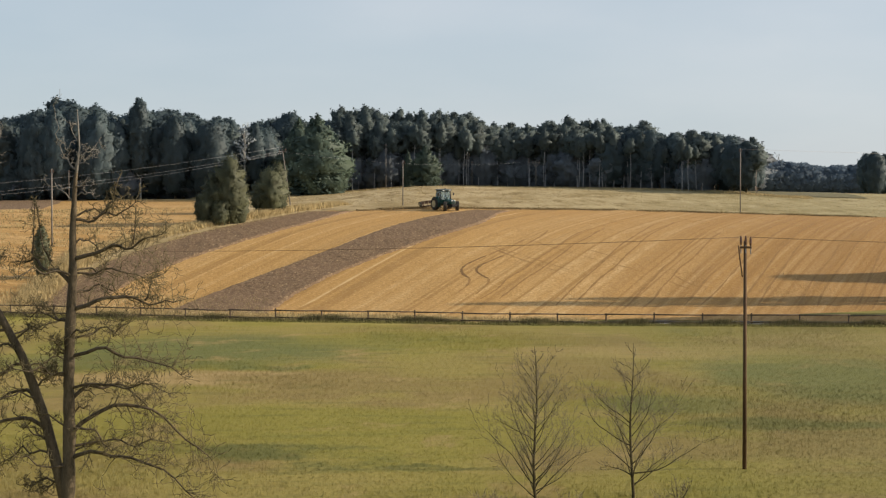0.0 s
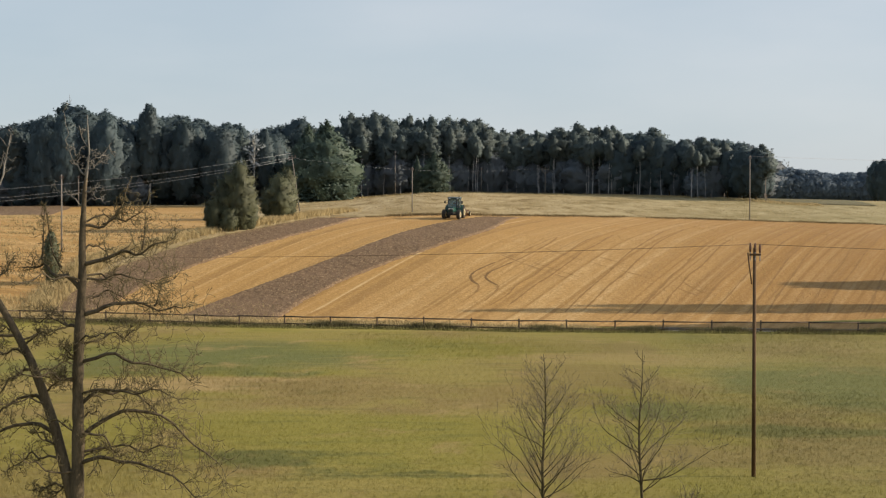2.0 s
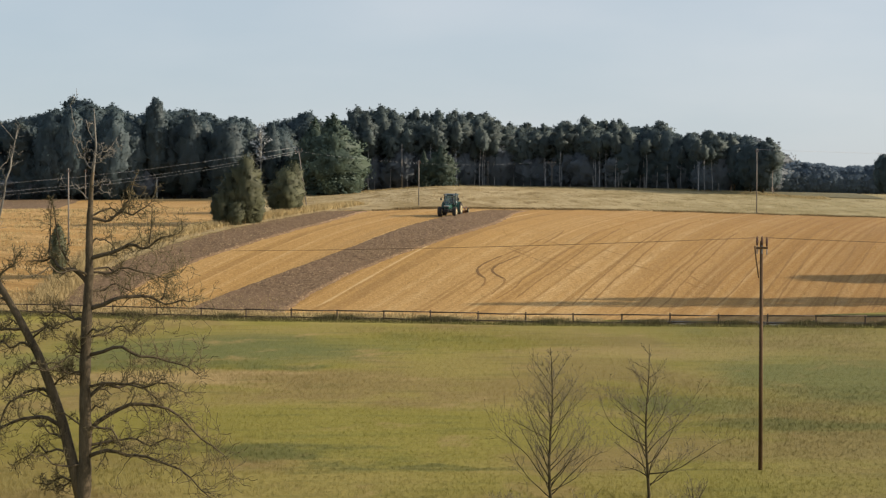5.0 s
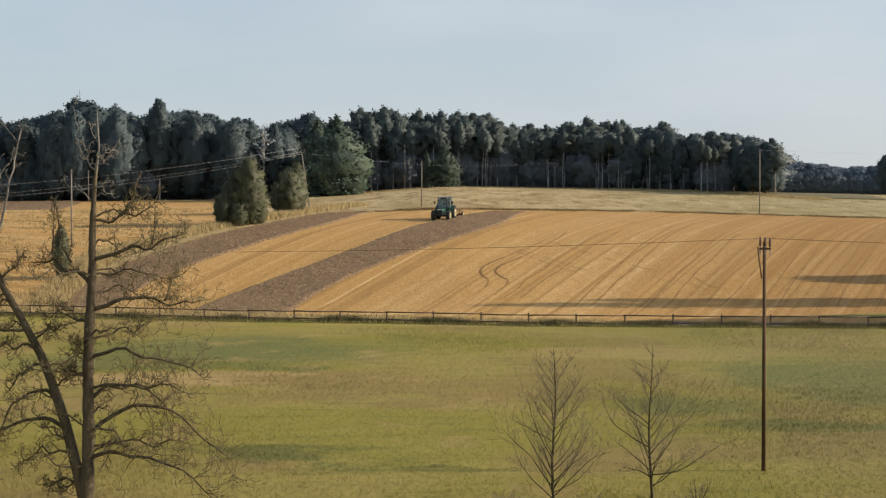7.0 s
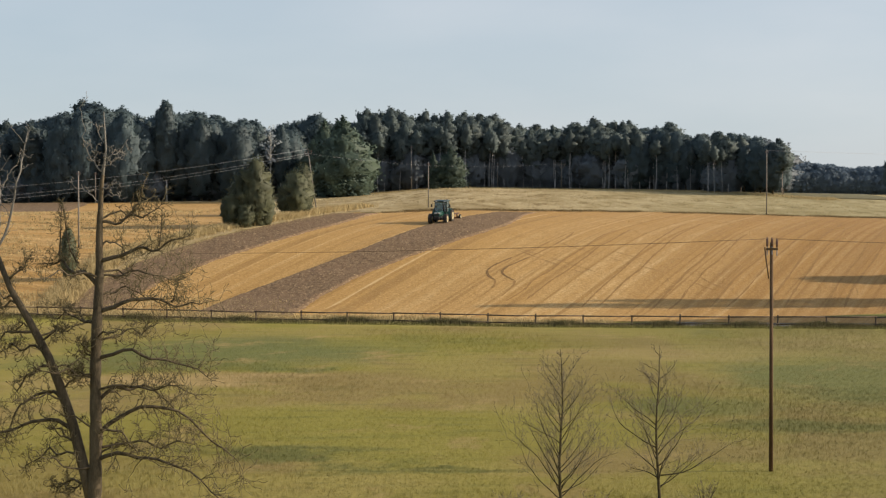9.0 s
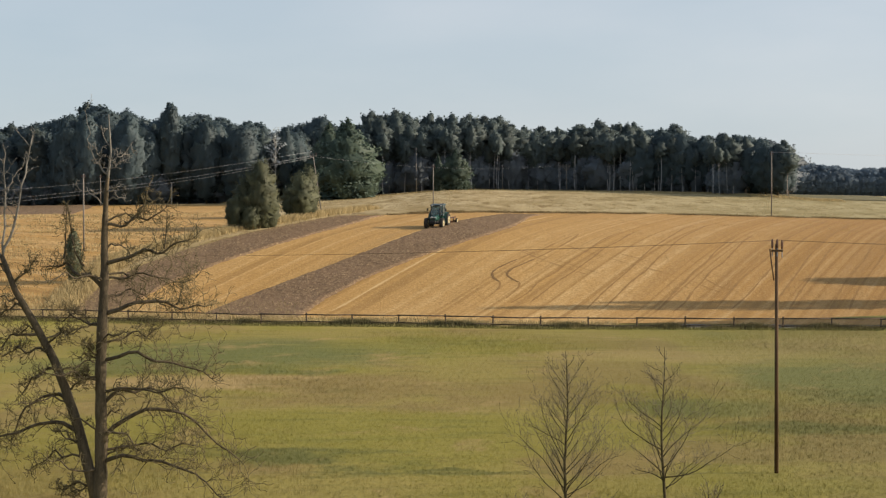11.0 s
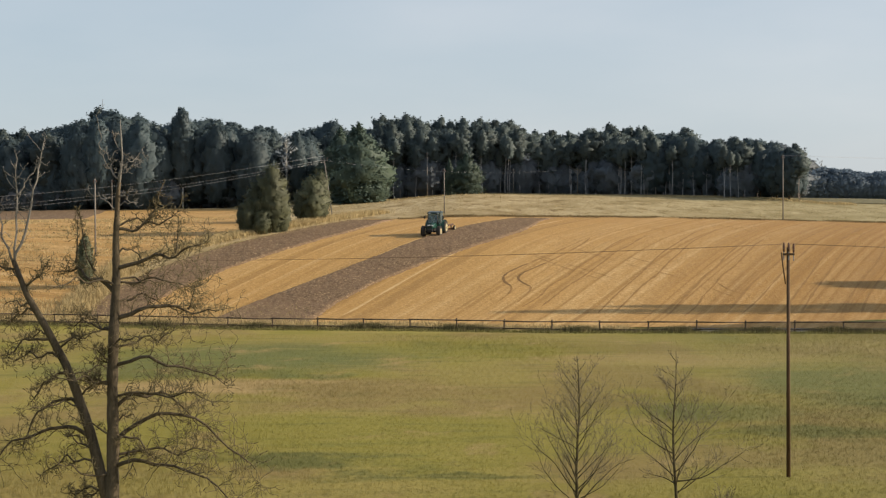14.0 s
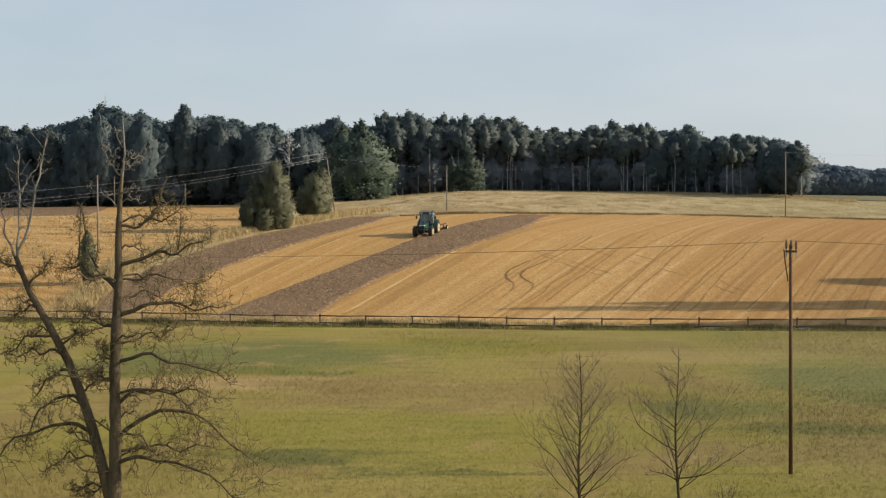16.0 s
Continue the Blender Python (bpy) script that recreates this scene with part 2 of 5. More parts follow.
def upland_material():
    """Bleached hill grass in long drifts with darker weedy streaks."""
    m, nt, b = start("dry_upland_grass", 0.92, 0, 0.1)
    wide = noise_of(nt, coords(nt, scale=(1, 0.45, 0)), 0.1, 4, 0.6)
    streak = noise_of(nt, coords(nt, scale=(0.6, 0.25, 0), turn=-3), 0.6, 5, 0.65)
    fine = noise_of(nt, coords(nt), 2.2, 4, 0.7)
    c = ramp(nt, wide, [(0.38, (0.30, 0.222, 0.105)), (0.6, (0.45, 0.35, 0.19))])
    c = mixc(nt, ramp(nt, streak, [(0.54, (0, 0, 0)), (0.62, (0.9, 0.9, 0.9))]), c, (0.2, 0.135, 0.054))
    c = mixc(nt, ramp(nt, streak, [(0.36, (0.8, 0.8, 0.8)), (0.45, (0, 0, 0))]), c, (0.54, 0.43, 0.25))
    c = mixc(nt, ramp(nt, fine, [(0.35, (0.35, 0.35, 0.35)), (0.6, (0, 0, 0))]), c, (0.2, 0.15, 0.07))
    sep = nt.nodes.new("ShaderNodeSeparateXYZ")
    nt.links.new(coords(nt), sep.inputs[0])
    east = node(nt, "ShaderNodeMapRange")
    for key, value in (("From Min", 5.0), ("From Max", 55.0), ("To Min", 0.0), ("To Max", 0.55)):
        east.inputs[key].default_value = value
    nt.links.new(sep.outputs["X"], east.inputs["Value"])
    c = mixc(nt, east.outputs[0], c, mixc(nt, 0.75, c, (0.27, 0.25, 0.12)))
    nt.links.new(c, b.inputs["Base Color"])
    bumped(nt, b, fine, 0.5, 0.1)
    return m


DRYGRASS = upland_material()


def soil_material():
    """Turned clods with bits of straw left on top."""
    m, nt, b = start("turned_soil", 0.92, 0, 0.15)
    v = coords(nt)
    broad, fine, fleck = noise_of(nt, v, 0.25, 4), noise_of(nt, v, 2.4, 5, 0.7), noise_of(nt, v, 4.2, 3, 0.5)
    c = ramp(nt, fine, [(0.35, (0.114, 0.074, 0.042)), (0.65, (0.205, 0.134, 0.076))])
    c = mixc(nt, ramp(nt, broad, [(0.4, (0, 0, 0)), (0.7, (0.5, 0.5, 0.5))]), c, (0.2, 0.128, 0.076))
    c = mixc(nt, ramp(nt, fleck, [(0.58, (0, 0, 0)), (0.66, (0.7, 0.7, 0.7))]), c, (0.44, 0.31, 0.17))
    nt.links.new(c, b.inputs["Base Color"])
    bumped(nt, b, fine, 0.6, 0.08)
    return m


SOIL = soil_material()
RANK = plain("rank_brown_blades", (0.12, 0.085, 0.036), (0.26, 0.185, 0.085), 0.9, 0.9, bump=0.0, local=False)
SEDGE = plain("dark_green_sedge", (0.18, 0.172, 0.058), (0.27, 0.24, 0.075), 0.9, 0.9, bump=0.0, local=False)
RUT = plain("pressed_straw", (0.22, 0.118, 0.036), (0.35, 0.195, 0.058), 1.4, 0.9, bump=0.3, local=False)
DEEPRUT = plain("bared_earth_rut", (0.13, 0.07, 0.022), (0.24, 0.13, 0.04), 1.4, 0.9, bump=0.3, local=False)
PALE = plain("loose_pale_straw", (0.46, 0.29, 0.11), (0.64, 0.45, 0.21), 1.4, 0.9, bump=0.3, local=False)
VERGE = plain("dark_weeds", (0.07, 0.068, 0.028), (0.22, 0.18, 0.08), 0.9, 0.9, bump=0.3, local=False)
STRAWGRASS = plain("tall_dry_grass", (0.32, 0.24, 0.11), (0.54, 0.42, 0.21), 0.9, 0.9, bump=0.0, local=False)
BARK = plain("dark_grey_bark", (0.026, 0.02, 0.012), (0.15, 0.115, 0.07), 5.0, 0.9, bump=0.8, stretch=(1, 1, 0.25))
# paler wood for the upper trunk, stems and upper limbs
PALEWOOD = plain("pale_grey_wood", (0.11, 0.10, 0.085), (0.27, 0.25, 0.215), 5.0, 0.85, bump=0.4, stretch=(1, 1, 0.25))
SAPBARK = plain("brown_sapling_bark", (0.034, 0.027, 0.011), (0.085, 0.066, 0.028), 5.0, 0.9, bump=0.3)
FINE = plain("pale_grey_twig", (0.14, 0.115, 0.07), (0.25, 0.205, 0.135), 3.0, 0.9, bump=0.0)
TWIG = plain("grey_brown_twig", (0.085, 0.067, 0.03), (0.19, 0.152, 0.078), 3.0, 0.9, bump=0.0)
PINEBARK = plain("orange_grey_pine_bark", (0.2, 0.165, 0.145), (0.42, 0.355, 0.305), 2.0, 0.9, bump=0.5)
# paler copy of the pine bark: sunlight on edge trunks, put into the colour
SUNPINE = plain("sun_paled_pine_bark", (0.34, 0.32, 0.31), (0.6, 0.57, 0.55), 2.0, 0.9, bump=0.4)
PALEBARK = plain("pale_birch_bark", (0.30, 0.29, 0.27), (0.55, 0.54, 0.50), 2.0, 0.8, bump=0.3)
NEEDLES = leafy("pine_needles", (0.078, 0.102, 0.1), (0.098, 0.124, 0.116), 0.3)
LEAVES = leafy("dark_leaves", (0.053, 0.079, 0.087), (0.069, 0.096, 0.101), 0.3)
SPRUCE = leafy("spruce_green", (0.06, 0.09, 0.07), (0.086, 0.117, 0.082), 0.3)
# paler than the other leaves: haze in the wood's lower part, put into the colour
HAZESHRUB = leafy("haze_paled_shrub_leaves", (0.115, 0.135, 0.155), (0.145, 0.165, 0.18), 0.3)
OLIVE = leafy("olive_leaves", (0.07, 0.08, 0.046), (0.118, 0.122, 0.066), 0.3)
# sun glints on the birch, put into a much paler leaf colour
GLINTLEAF = leafy("glint_pale_leaves", (0.2, 0.23, 0.23), (0.42, 0.46, 0.47), 0.3, 0.5)
# distance haze is put into this blue leaf colour
FARLEAF = leafy("haze_tinted_far_leaves", (0.075, 0.105, 0.14), (0.09, 0.125, 0.158), 0.3)
OLDWOOD = plain("weathered_fence_wood", (0.06, 0.042, 0.027), (0.17, 0.122, 0.082), 3.0, 0.85, bump=0.5, stretch=(1, 1, 0.3))
POLEWOOD = plain("tarred_pole_wood", (0.035, 0.02, 0.009), (0.13, 0.072, 0.032), 4.0, 0.8, bump=0.5, stretch=(1, 1, 0.15))
GREYPOLE = plain("grey_pole_wood", (0.14, 0.12, 0.10), (0.28, 0.25, 0.21), 3.0, 0.85, bump=0.4, stretch=(1, 1, 0.15))
CERAMIC = plain("brown_ceramic", (0.07, 0.03, 0.02), (0.13, 0.06, 0.035), 8.0, 0.25, bump=0.0, spec=0.5)
STEEL = plain("galvanised_steel", (0.16, 0.16, 0.165), (0.32, 0.32, 0.33), 10.0, 0.45, 0.8, 0.1)
CABLE = plain("weathered_aluminium_cable", (0.4, 0.4, 0.41), (0.58, 0.58, 0.59), 2.0, 0.5, 0.15, 0.0)
COPPER = plain("tarnished_copper_cable", (0.10, 0.065, 0.04), (0.18, 0.12, 0.07), 2.0, 0.6, 0.2, 0.0)
GREEN = plain("dark_green_paint", (0.018, 0.055, 0.044), (0.032, 0.084, 0.066), 3.0, 0.2, bump=0.05, spec=0.5)
ROOFPAINT = plain("dull_green_roof", (0.012, 0.03, 0.028), (0.025, 0.05, 0.045), 3.0, 0.4, bump=0.05, spec=0.5)
RIM = plain("dusty_yellow_rim", (0.34, 0.28, 0.15), (0.52, 0.44, 0.26), 5.0, 0.5, bump=0.1)
RUBBER = plain("dusty_tyre_rubber", (0.015, 0.014, 0.013), (0.06, 0.052, 0.042), 6.0, 0.85, bump=0.3)
BLACK = plain("black_trim", (0.012, 0.012, 0.012), (0.03, 0.03, 0.03), 6.0, 0.6, bump=0.1)
LAMP = plain("clear_headlight", (0.6, 0.6, 0.58), (0.8, 0.8, 0.78), 6.0, 0.15, bump=0.0, spec=0.8)
RUSTY = plain("worn_plough_steel", (0.10, 0.05, 0.03), (0.25, 0.15, 0.09), 5.0, 0.5, 0.5, 0.3)
ORANGE = plain("faded_red_paint", (0.06, 0.03, 0.02), (0.11, 0.055, 0.035), 4.0, 0.5, bump=0.1)


def glass_material():
    m, nt, b = start("tinted_cab_glass", 0.05, 0, 0.5)
    b.inputs["Base Color"].default_value = (0.4, 0.5, 0.5, 1)
    b.inputs["Transmission Weight"].default_value = 0.75
    b.inputs["IOR"].default_value = 1.35
    return m


GLASS = glass_material()

# ================= mesh tools =================


def part(name, bm, material, parent=None, label="", smooth=False):
    me = bpy.data.meshes.new(name)
    bm.to_mesh(me)
    bm.free()
    me.materials.append(material)
    if smooth:
        me.shade_smooth()
    ob = new(name, me)
    if parent:
        ob.parent = parent
    return tagged(ob, label)


def raw(name, verts, faces, material, parent=None, smooth=False):
    me = bpy.data.meshes.new(name)
    me.from_pydata(verts, [], faces)
    me.materials.append(material)
    me.update()
    if smooth:
        me.shade_smooth()
    ob = new(name, me)
    if parent:
        ob.parent = parent
    return ob


def thing(name, x, y, z, label, category, group="", rz=0.0):
    e = new(name)
    e.empty_display_size = 0.3
    e.matrix_basis = pose(x, y, z, 0, 0, rz)
    return tagged(e, label, category, group)


def box(bm, size, m=Matrix(), bevel=0.0):
    r = bmesh.ops.create_cube(bm, size=1.0, matrix=m @ Matrix.Diagonal((*size, 1)))
    if bevel:
        es = {e for v in r["verts"] for e in v.link_edges}
        bmesh.ops.bevel(bm, geom=list(es), offset=bevel, segments=2, affect="EDGES", profile=0.5)
    return bm


def cyl(bm, r1, r2, depth, m=Matrix(), seg=12):
    bmesh.ops.create_cone(bm, cap_ends=True, segments=seg, radius1=r1, radius2=r2, depth=depth, matrix=m)
    return bm


class Tubes:
    """Collects bent, tapered tubes into one mesh."""

    def __init__(self):
        self.v, self.f = [], []

    def add(self, pts, radii, sides=5):
        n = len(pts)
        first = len(self.v)
        for i, p in enumerate(pts):
            d = (pts[min(i + 1, n - 1)] - pts[max(i - 1, 0)])
            d = d.normalized() if d.length > 1e-6 else Vector((0, 0, 1))
            a = d.cross(Vector((0.31, 0.95, 0.05)))
            a = a.normalized() if a.length > 0.05 else d.cross(Vector((1, 0, 0))).normalized()
            b = d.cross(a)
            for k in range(sides):
                w = 2 * math.pi * k / sides
                self.v.append(p + (a * math.cos(w) + b * math.sin(w)) * radii[i])
        for i in range(n - 1):
            for k in range(sides):
                o, q = first + i * sides, (k + 1) % sides
                self.f.append((o + k, o + q, o + sides + q, o + sides + k))
        self.f.append(tuple(first + (n - 1) * sides + k for k in range(sides)))
        self.f.append(tuple(first + k for k in reversed(range(sides))))

    def make(self, name, material, parent=None, smooth=True):
        return raw(name, [tuple(p) for p in self.v], self.f, material, parent, smooth)


# ================= the lie of the land =================
PROFILE_Y = (-400, 150, 172, 178, 190, 205, 218, 232, 250, 275, 300, 316, 335, 380, 500, 900, 2000, 4500)
PROFILE_Z = (0, 0, 0, 0.45, 3.1, 6.3, 8.6, 10.05, 11.4, 13.2, 14.9, 15.6, 15.75, 15.3, 16.2, 22, 36, 60)


def land(x, y):
    """Height of the ground: flat meadow, a convex field slope, a crest before the wood."""
    x, y = np.asarray(x, float), np.asarray(y, float)
    along = y + 0.1 * np.clip(x, -90, 0)
    z = sum(np.interp(along + o, PROFILE_Y, PROFILE_Z) * w for o, w in ((-6, 0.15), (-3, 0.2), (0, 0.3), (3, 0.2), (6, 0.15)))
    z = z - np.clip((y - 190) / 60, 0, 1) * 0.018 * np.clip(x, 0, 90)
    return z - np.clip((y - 245) / 60, 0, 1) * np.interp(x, (-90, -43, -18, -4), (2.6, 2.2, 1.1, 0))


def lz(x, y):
    return float(land(x, y))


def sheet(name, xs, ys, material, lift=0.0):
    X, Y = np.meshgrid(xs, ys)
    Z = land(X, Y) + lift
    v = np.stack([X, Y, Z], -1).reshape(-1, 3)
    w = len(xs)
    f = [(j * w + i, j * w + i + 1, (j + 1) * w + i + 1, (j + 1) * w + i) for j in range(len(ys) - 1) for i in range(w - 1)]
    return raw(name, v.tolist(), f, material, None, True)


def drape(name, place, nu, nv, lift, material, rough=None):
    """A sheet laid on the land; place(u, v) gives x, y for 0..1; rough(x, y) adds height."""
    U, V = np.meshgrid(np.linspace(0, 1, nu), np.linspace(0, 1, nv))
    X, Y = place(U, V)
    Z = land(X, Y) + lift
    if rough is not None:
        Z = Z + rough(X, Y, U, V)
    v = np.stack([X, Y, Z], -1).reshape(-1, 3)
    f = [(j * nu + i, j * nu + i + 1, (j + 1) * nu + i + 1, (j + 1) * nu + i) for j in range(nv - 1) for i in range(nu - 1)]
    return raw(name, v.tolist(), f, material, None, True)


def far_steps(a, b, n):
    return list(np.geomspace(abs(a), abs(b), n) * np.sign(a))


gx = far_steps(-4000, -135, 14) + list(np.arange(-130, 171, 2.5)) + far_steps(180, 4000, 14)
gy = list(np.linspace(-400, 40, 12)) + list(np.arange(46, 150, 3.0)) + list(np.arange(150, 345, 1.5)) + list(np.geomspace(350, 4500, 26))
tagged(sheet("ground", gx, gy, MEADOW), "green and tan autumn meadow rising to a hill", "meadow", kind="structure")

EDGE_X = (-130, -60, -40, -28, -14, -5, 9, 25, 42, 62, 170)
EDGE_Y = (322, 318, 312, 262, 246, 250, 251, 253, 250.5, 247, 243)
FENCE_X = (-130, -45, -20, -7, 6, 29, 42, 130)
FENCE_Y = (190, 180, 174.5, 172.8, 169.8, 168.2, 167.5, 164)


def edge_y(x):
    return np.interp(x, EDGE_X, EDGE_Y)


def fence_y(x):
    return np.interp(x, FENCE_X, FENCE_Y)


def field_place(u, v):
    x = -130 + 300 * u
    lo, hi = fence_y(x) + 4.5, edge_y(x)
    return x, lo + (hi - lo) * v


def upland_place(u, v):
    x = -130 + 380 * u
    lo = edge_y(np.minimum(x, 170))
    return x, lo + (900 - lo) * v ** 2.2


tagged(drape("stubble_field", field_place, 200, 120, 0.06, STUBBLE), "golden straw stubble field in long rows on a slope", "stubble field", kind="structure")
tagged(drape("upland_grass", upland_place, 150, 300, 0.10, DRYGRASS), "pale dry grassland along the crest of the hill", "grassland", kind="structure")


def strip_place(y0, y1, ly, lx, ry, rx):
    """Between two bent edges, each given by x at some y."""
    pl, pr = (np.polyfit(np.array(q) - 210, w, min(5, len(q) - 1)) for q, w in ((ly, lx), (ry, rx)))

    def place(u, v):
        y = y0 + (y1 - y0) * v
        a, c = np.polyval(pl, y - 210), np.polyval(pr, y - 210)
        wob = 0.08 * np.sin(y * 0.7) + 0.07 * np.sin(y * 1.9 + 1) + 0.06 * np.sin(y * 4.7)
        return a + (c - a) * u + wob * (np.abs(u - 0.5) * 2) ** 6, y
    return place


def clods(X, Y, U, V):
    g = np.random.default_rng(3)
    r = g.normal(0, 0.03, X.shape)
    big = 0.018 * np.sin(X * 2.1 + 3 * np.sin(Y * 0.31)) * np.sin(Y * 0.9 + X)
    furrow = 0.025 * np.sin(U * 2 * math.pi * 22)
    inside = np.clip(np.minimum.reduce([U, 1 - U, V, 1 - V]) * 24, 0, 1)
    return (0.2 + r + big + furrow) * inside


AL = ((176, 183.8, 187.2, 191.6, 195.8, 204.7, 210.7, 218, 224.6, 230.6, 239.3, 248), (-29, -26.3, -25, -22.5, -19.9, -14.3, -11.4, -8.3, -5.7, -3.3, 1.2, 5.4))
AR = ((176, 181.3, 183.7, 188.2, 191.6, 197.1, 203.2, 207.4, 212.5, 222.4, 233.5, 248), (-18.5, -17, -16.4, -15, -13.4, -11.1, -7.4, -3.9, -0.9, 3.0, 6.7, 10.0))
BL = ((182, 193, 203.2, 208.6, 216.1, 219.9, 224.8, 231.1, 239.1, 246), (-42.5, -41, -38.8, -34.5, -32.3, -29.4, -26.5, -23.5, -20.5, -16.8))
BR = ((182, 188.8, 197.4, 202.4, 206.7, 211.9, 217.1, 224.1, 231.8, 242.5, 246), (-36.7, -35.1, -32.6, -30.0, -27.2, -24.4, -21.6, -18.6, -15.7, -13.1, -12.2))
tagged(drape("ploughed_strip", strip_place(178.0, 248, *AL, *AR), 60, 340, 0.05, SOIL, clods),
       "freshly ploughed brown strip of soil across the stubble", "ploughed soil", kind="structure")
tagged(drape("ploughed_strip", strip_place(182.5, 245.5, *BL, *BR), 50, 320, 0.05, SOIL, clods),
       "weathered brown ploughed strip beside the scrubby verge", "ploughed soil", kind="structure")
tagged(drape("ploughed_strip", strip_place(266, 319, (266, 319), (-130, -130), (266, 319), (-60, -68)), 80, 120, 0.08, SOIL, clods),
       "brown ploughed ground before the dark wood", "ploughed soil", kind="structure")


def floor_place(u, v):
    x = -130 + 200 * u
    lo = np.interp(x, (-130, -45, -20, 14, 45, 56, 70), (318, 323, 331, 333, 315, 294, 292))
    return x, lo + (405 - lo) * v


tagged(drape("wood_floor", floor_place, 100, 60, 0.2, VERGE), "dark leaf litter and moss under the trees", "forest floor", kind="structure")


def far_stubble_place(u, v):
    y = 190 + 124 * v
    right = np.interp(y, (190, 207, 222, 240, 262, 314), (-43.5, -41.5, -33.5, -29, -31, -40))
    return -125 + (right + 125) * u, y


tagged(drape("stubble_field", far_stubble_place, 60, 90, 0.09, STUBBLE_CROSS), "straw stubble field cut across the slope behind the scrub", "stubble field", kind="structure")


def verge_place(u, v):
    y = 188 + 76 * v
    left = np.interp(y, (190, 207, 222, 240, 264), (-44.5, -42.5, -34.5, -30, -31))
    right = np.interp(y, BL[0], BL[1]) + 0.3 + np.clip(y - 246, 0, 99) * 0.6
    return left + (right - left) * u, y


tagged(drape("grass_verge", verge_place, 14, 60, 0.12, DRYGRASS), "strip of dry grass between stubble and ploughed soil", "grass verge", kind="structure")


def corner_place(u, v):
    return 33 + 60 * u, 176.2 + (2.6 + 0.6 * np.sin(u * 9) + 0.4 * np.sin(u * 31)) * v * np.clip(u * 5, 0.05, 1)


tagged(drape("grass_patch", corner_place, 60, 8, 0.10, MEADOW), "green grass creeping into the end of the stubble", "grass patch", kind="structure")

DIRT = plain("trodden_grey_earth", (0.13, 0.11, 0.085), (0.24, 0.2, 0.15), 0.8, 0.92, bump=0.4, local=False)


def path_place(u, v):
    x = 8 + 120 * u
    return x, fence_y(x) + 0.7 + (3.4 + 0.4 * np.sin(x * 0.7)) * np.clip(u * 9, 0.05, 1) * v


tagged(drape("field_path", path_place, 160, 10, 0.05, DIRT), "trodden grey earth path behind the fence", "path", kind="structure")

# ================= fence =================


def build_fence():
    fence = thing("wooden_fence", 0, 0, 0, "weathered two-rail wooden fence between meadow and field", "fence")
    rnd = random.Random(5)
    xs = [-62 + 4.56 * i for i in range(28)]
    tops = []
    for x in xs:
        y = float(fence_y(x))
        h = 1.15 + rnd.uniform(-0.06, 0.08)
        bm = cyl(bmesh.new(), 0.085, 0.075, h + 0.2, pose(0, 0, h / 2 - 0.1), 8)
        p = part("post", bm, OLDWOOD, fence)
        p.matrix_basis = pose(x, y, lz(x, y), rnd.uniform(-2, 2), rnd.uniform(-2.5, 2.5), rnd.uniform(0, 90))
        tops.append(Vector((x, y, lz(x, y))))
    for a, b in zip(tops, tops[1:]):
        for h in (1.02, 0.32):
            sag = rnd.uniform(-0.05, 0.03)
            t = Tubes()
            off = Vector((0, -0.09, 0))
            pts = [a + off + Vector((-0.12, 0, h + rnd.uniform(-0.04, 0.04))), (a + b) / 2 + off + Vector((0, 0, h + sag)), b + off + Vector((0.12, 0, h + rnd.uniform(-0.04, 0.04)))]
            t.add(pts, (0.07, 0.062, 0.055), 6)
            t.make("rail", OLDWOOD, fence)


build_fence()

# ================= poles and cables =================


def wire(a, b, sag, name="cable", r=0.011, metal=None):
    a, b = Vector(a), Vector(b)
    t = Tubes()
    pts = []
    for i in range(17):
        u = i / 16
        pts.append(a.lerp(b, u) - Vector((0, 0, sag * 4 * u * (1 - u))))
    t.add(pts, [r] * 17, 4)
    return tagged(t.make(name, metal or CABLE), "thin weathered overhead power cable strung between poles", "cable", "power cables")


def line_pole(x, y, lean=0.0, h=9.45):
    """Timber pole with three upright insulators on a short arm and an earthing strut."""
    z = lz(x, y)
    p = thing("utility_pole", x, y, z, "brown timber power pole with three insulators in the meadow", "utility pole", "utility poles")
    part("shaft", cyl(bmesh.new(), 0.09, 0.066, h + 0.3, pose(0, 0, h / 2 - 0.15), 12), POLEWOOD, p, smooth=True)
    bm = bmesh.new()
    box(bm, (0.48, 0.08, 0.09), pose(0, -0.12, h - 0.28), 0.01)
    part("cross_arm", bm, POLEWOOD, p)
    for dx, top in ((-0.2, 0.06), (0.0, 0.06), (0.2, 0.02)):
        bm = cyl(bmesh.new(), 0.022, 0.022, 0.55, pose(dx, -0.12, h - 0.05 + top - 0.25), 8)
        part("insulator_pin", bm, STEEL, p)
        bm = bmesh.new()
        cyl(bm, 0.05, 0.042, 0.16, pose(dx, -0.12, h - 0.02 + top), 10)
        cyl(bm, 0.036, 0.05, 0.13, pose(dx, -0.12, h - 0.17 + top), 10)
        cyl(bm, 0.034, 0.024, 0.08, pose(dx, -0.12, h + 0.1 + top), 10)
        part("insulator", bm, CERAMIC, p)
    t = Tubes()
    t.add([Vector((-0.3, -0.13, h - 0.2)), Vector((-0.24, -0.14, h - 0.75)), Vector((-0.13, -0.12, h - 1.5))], (0.03, 0.03, 0.028), 6)
    t.make("strut", POLEWOOD, p)
    return p


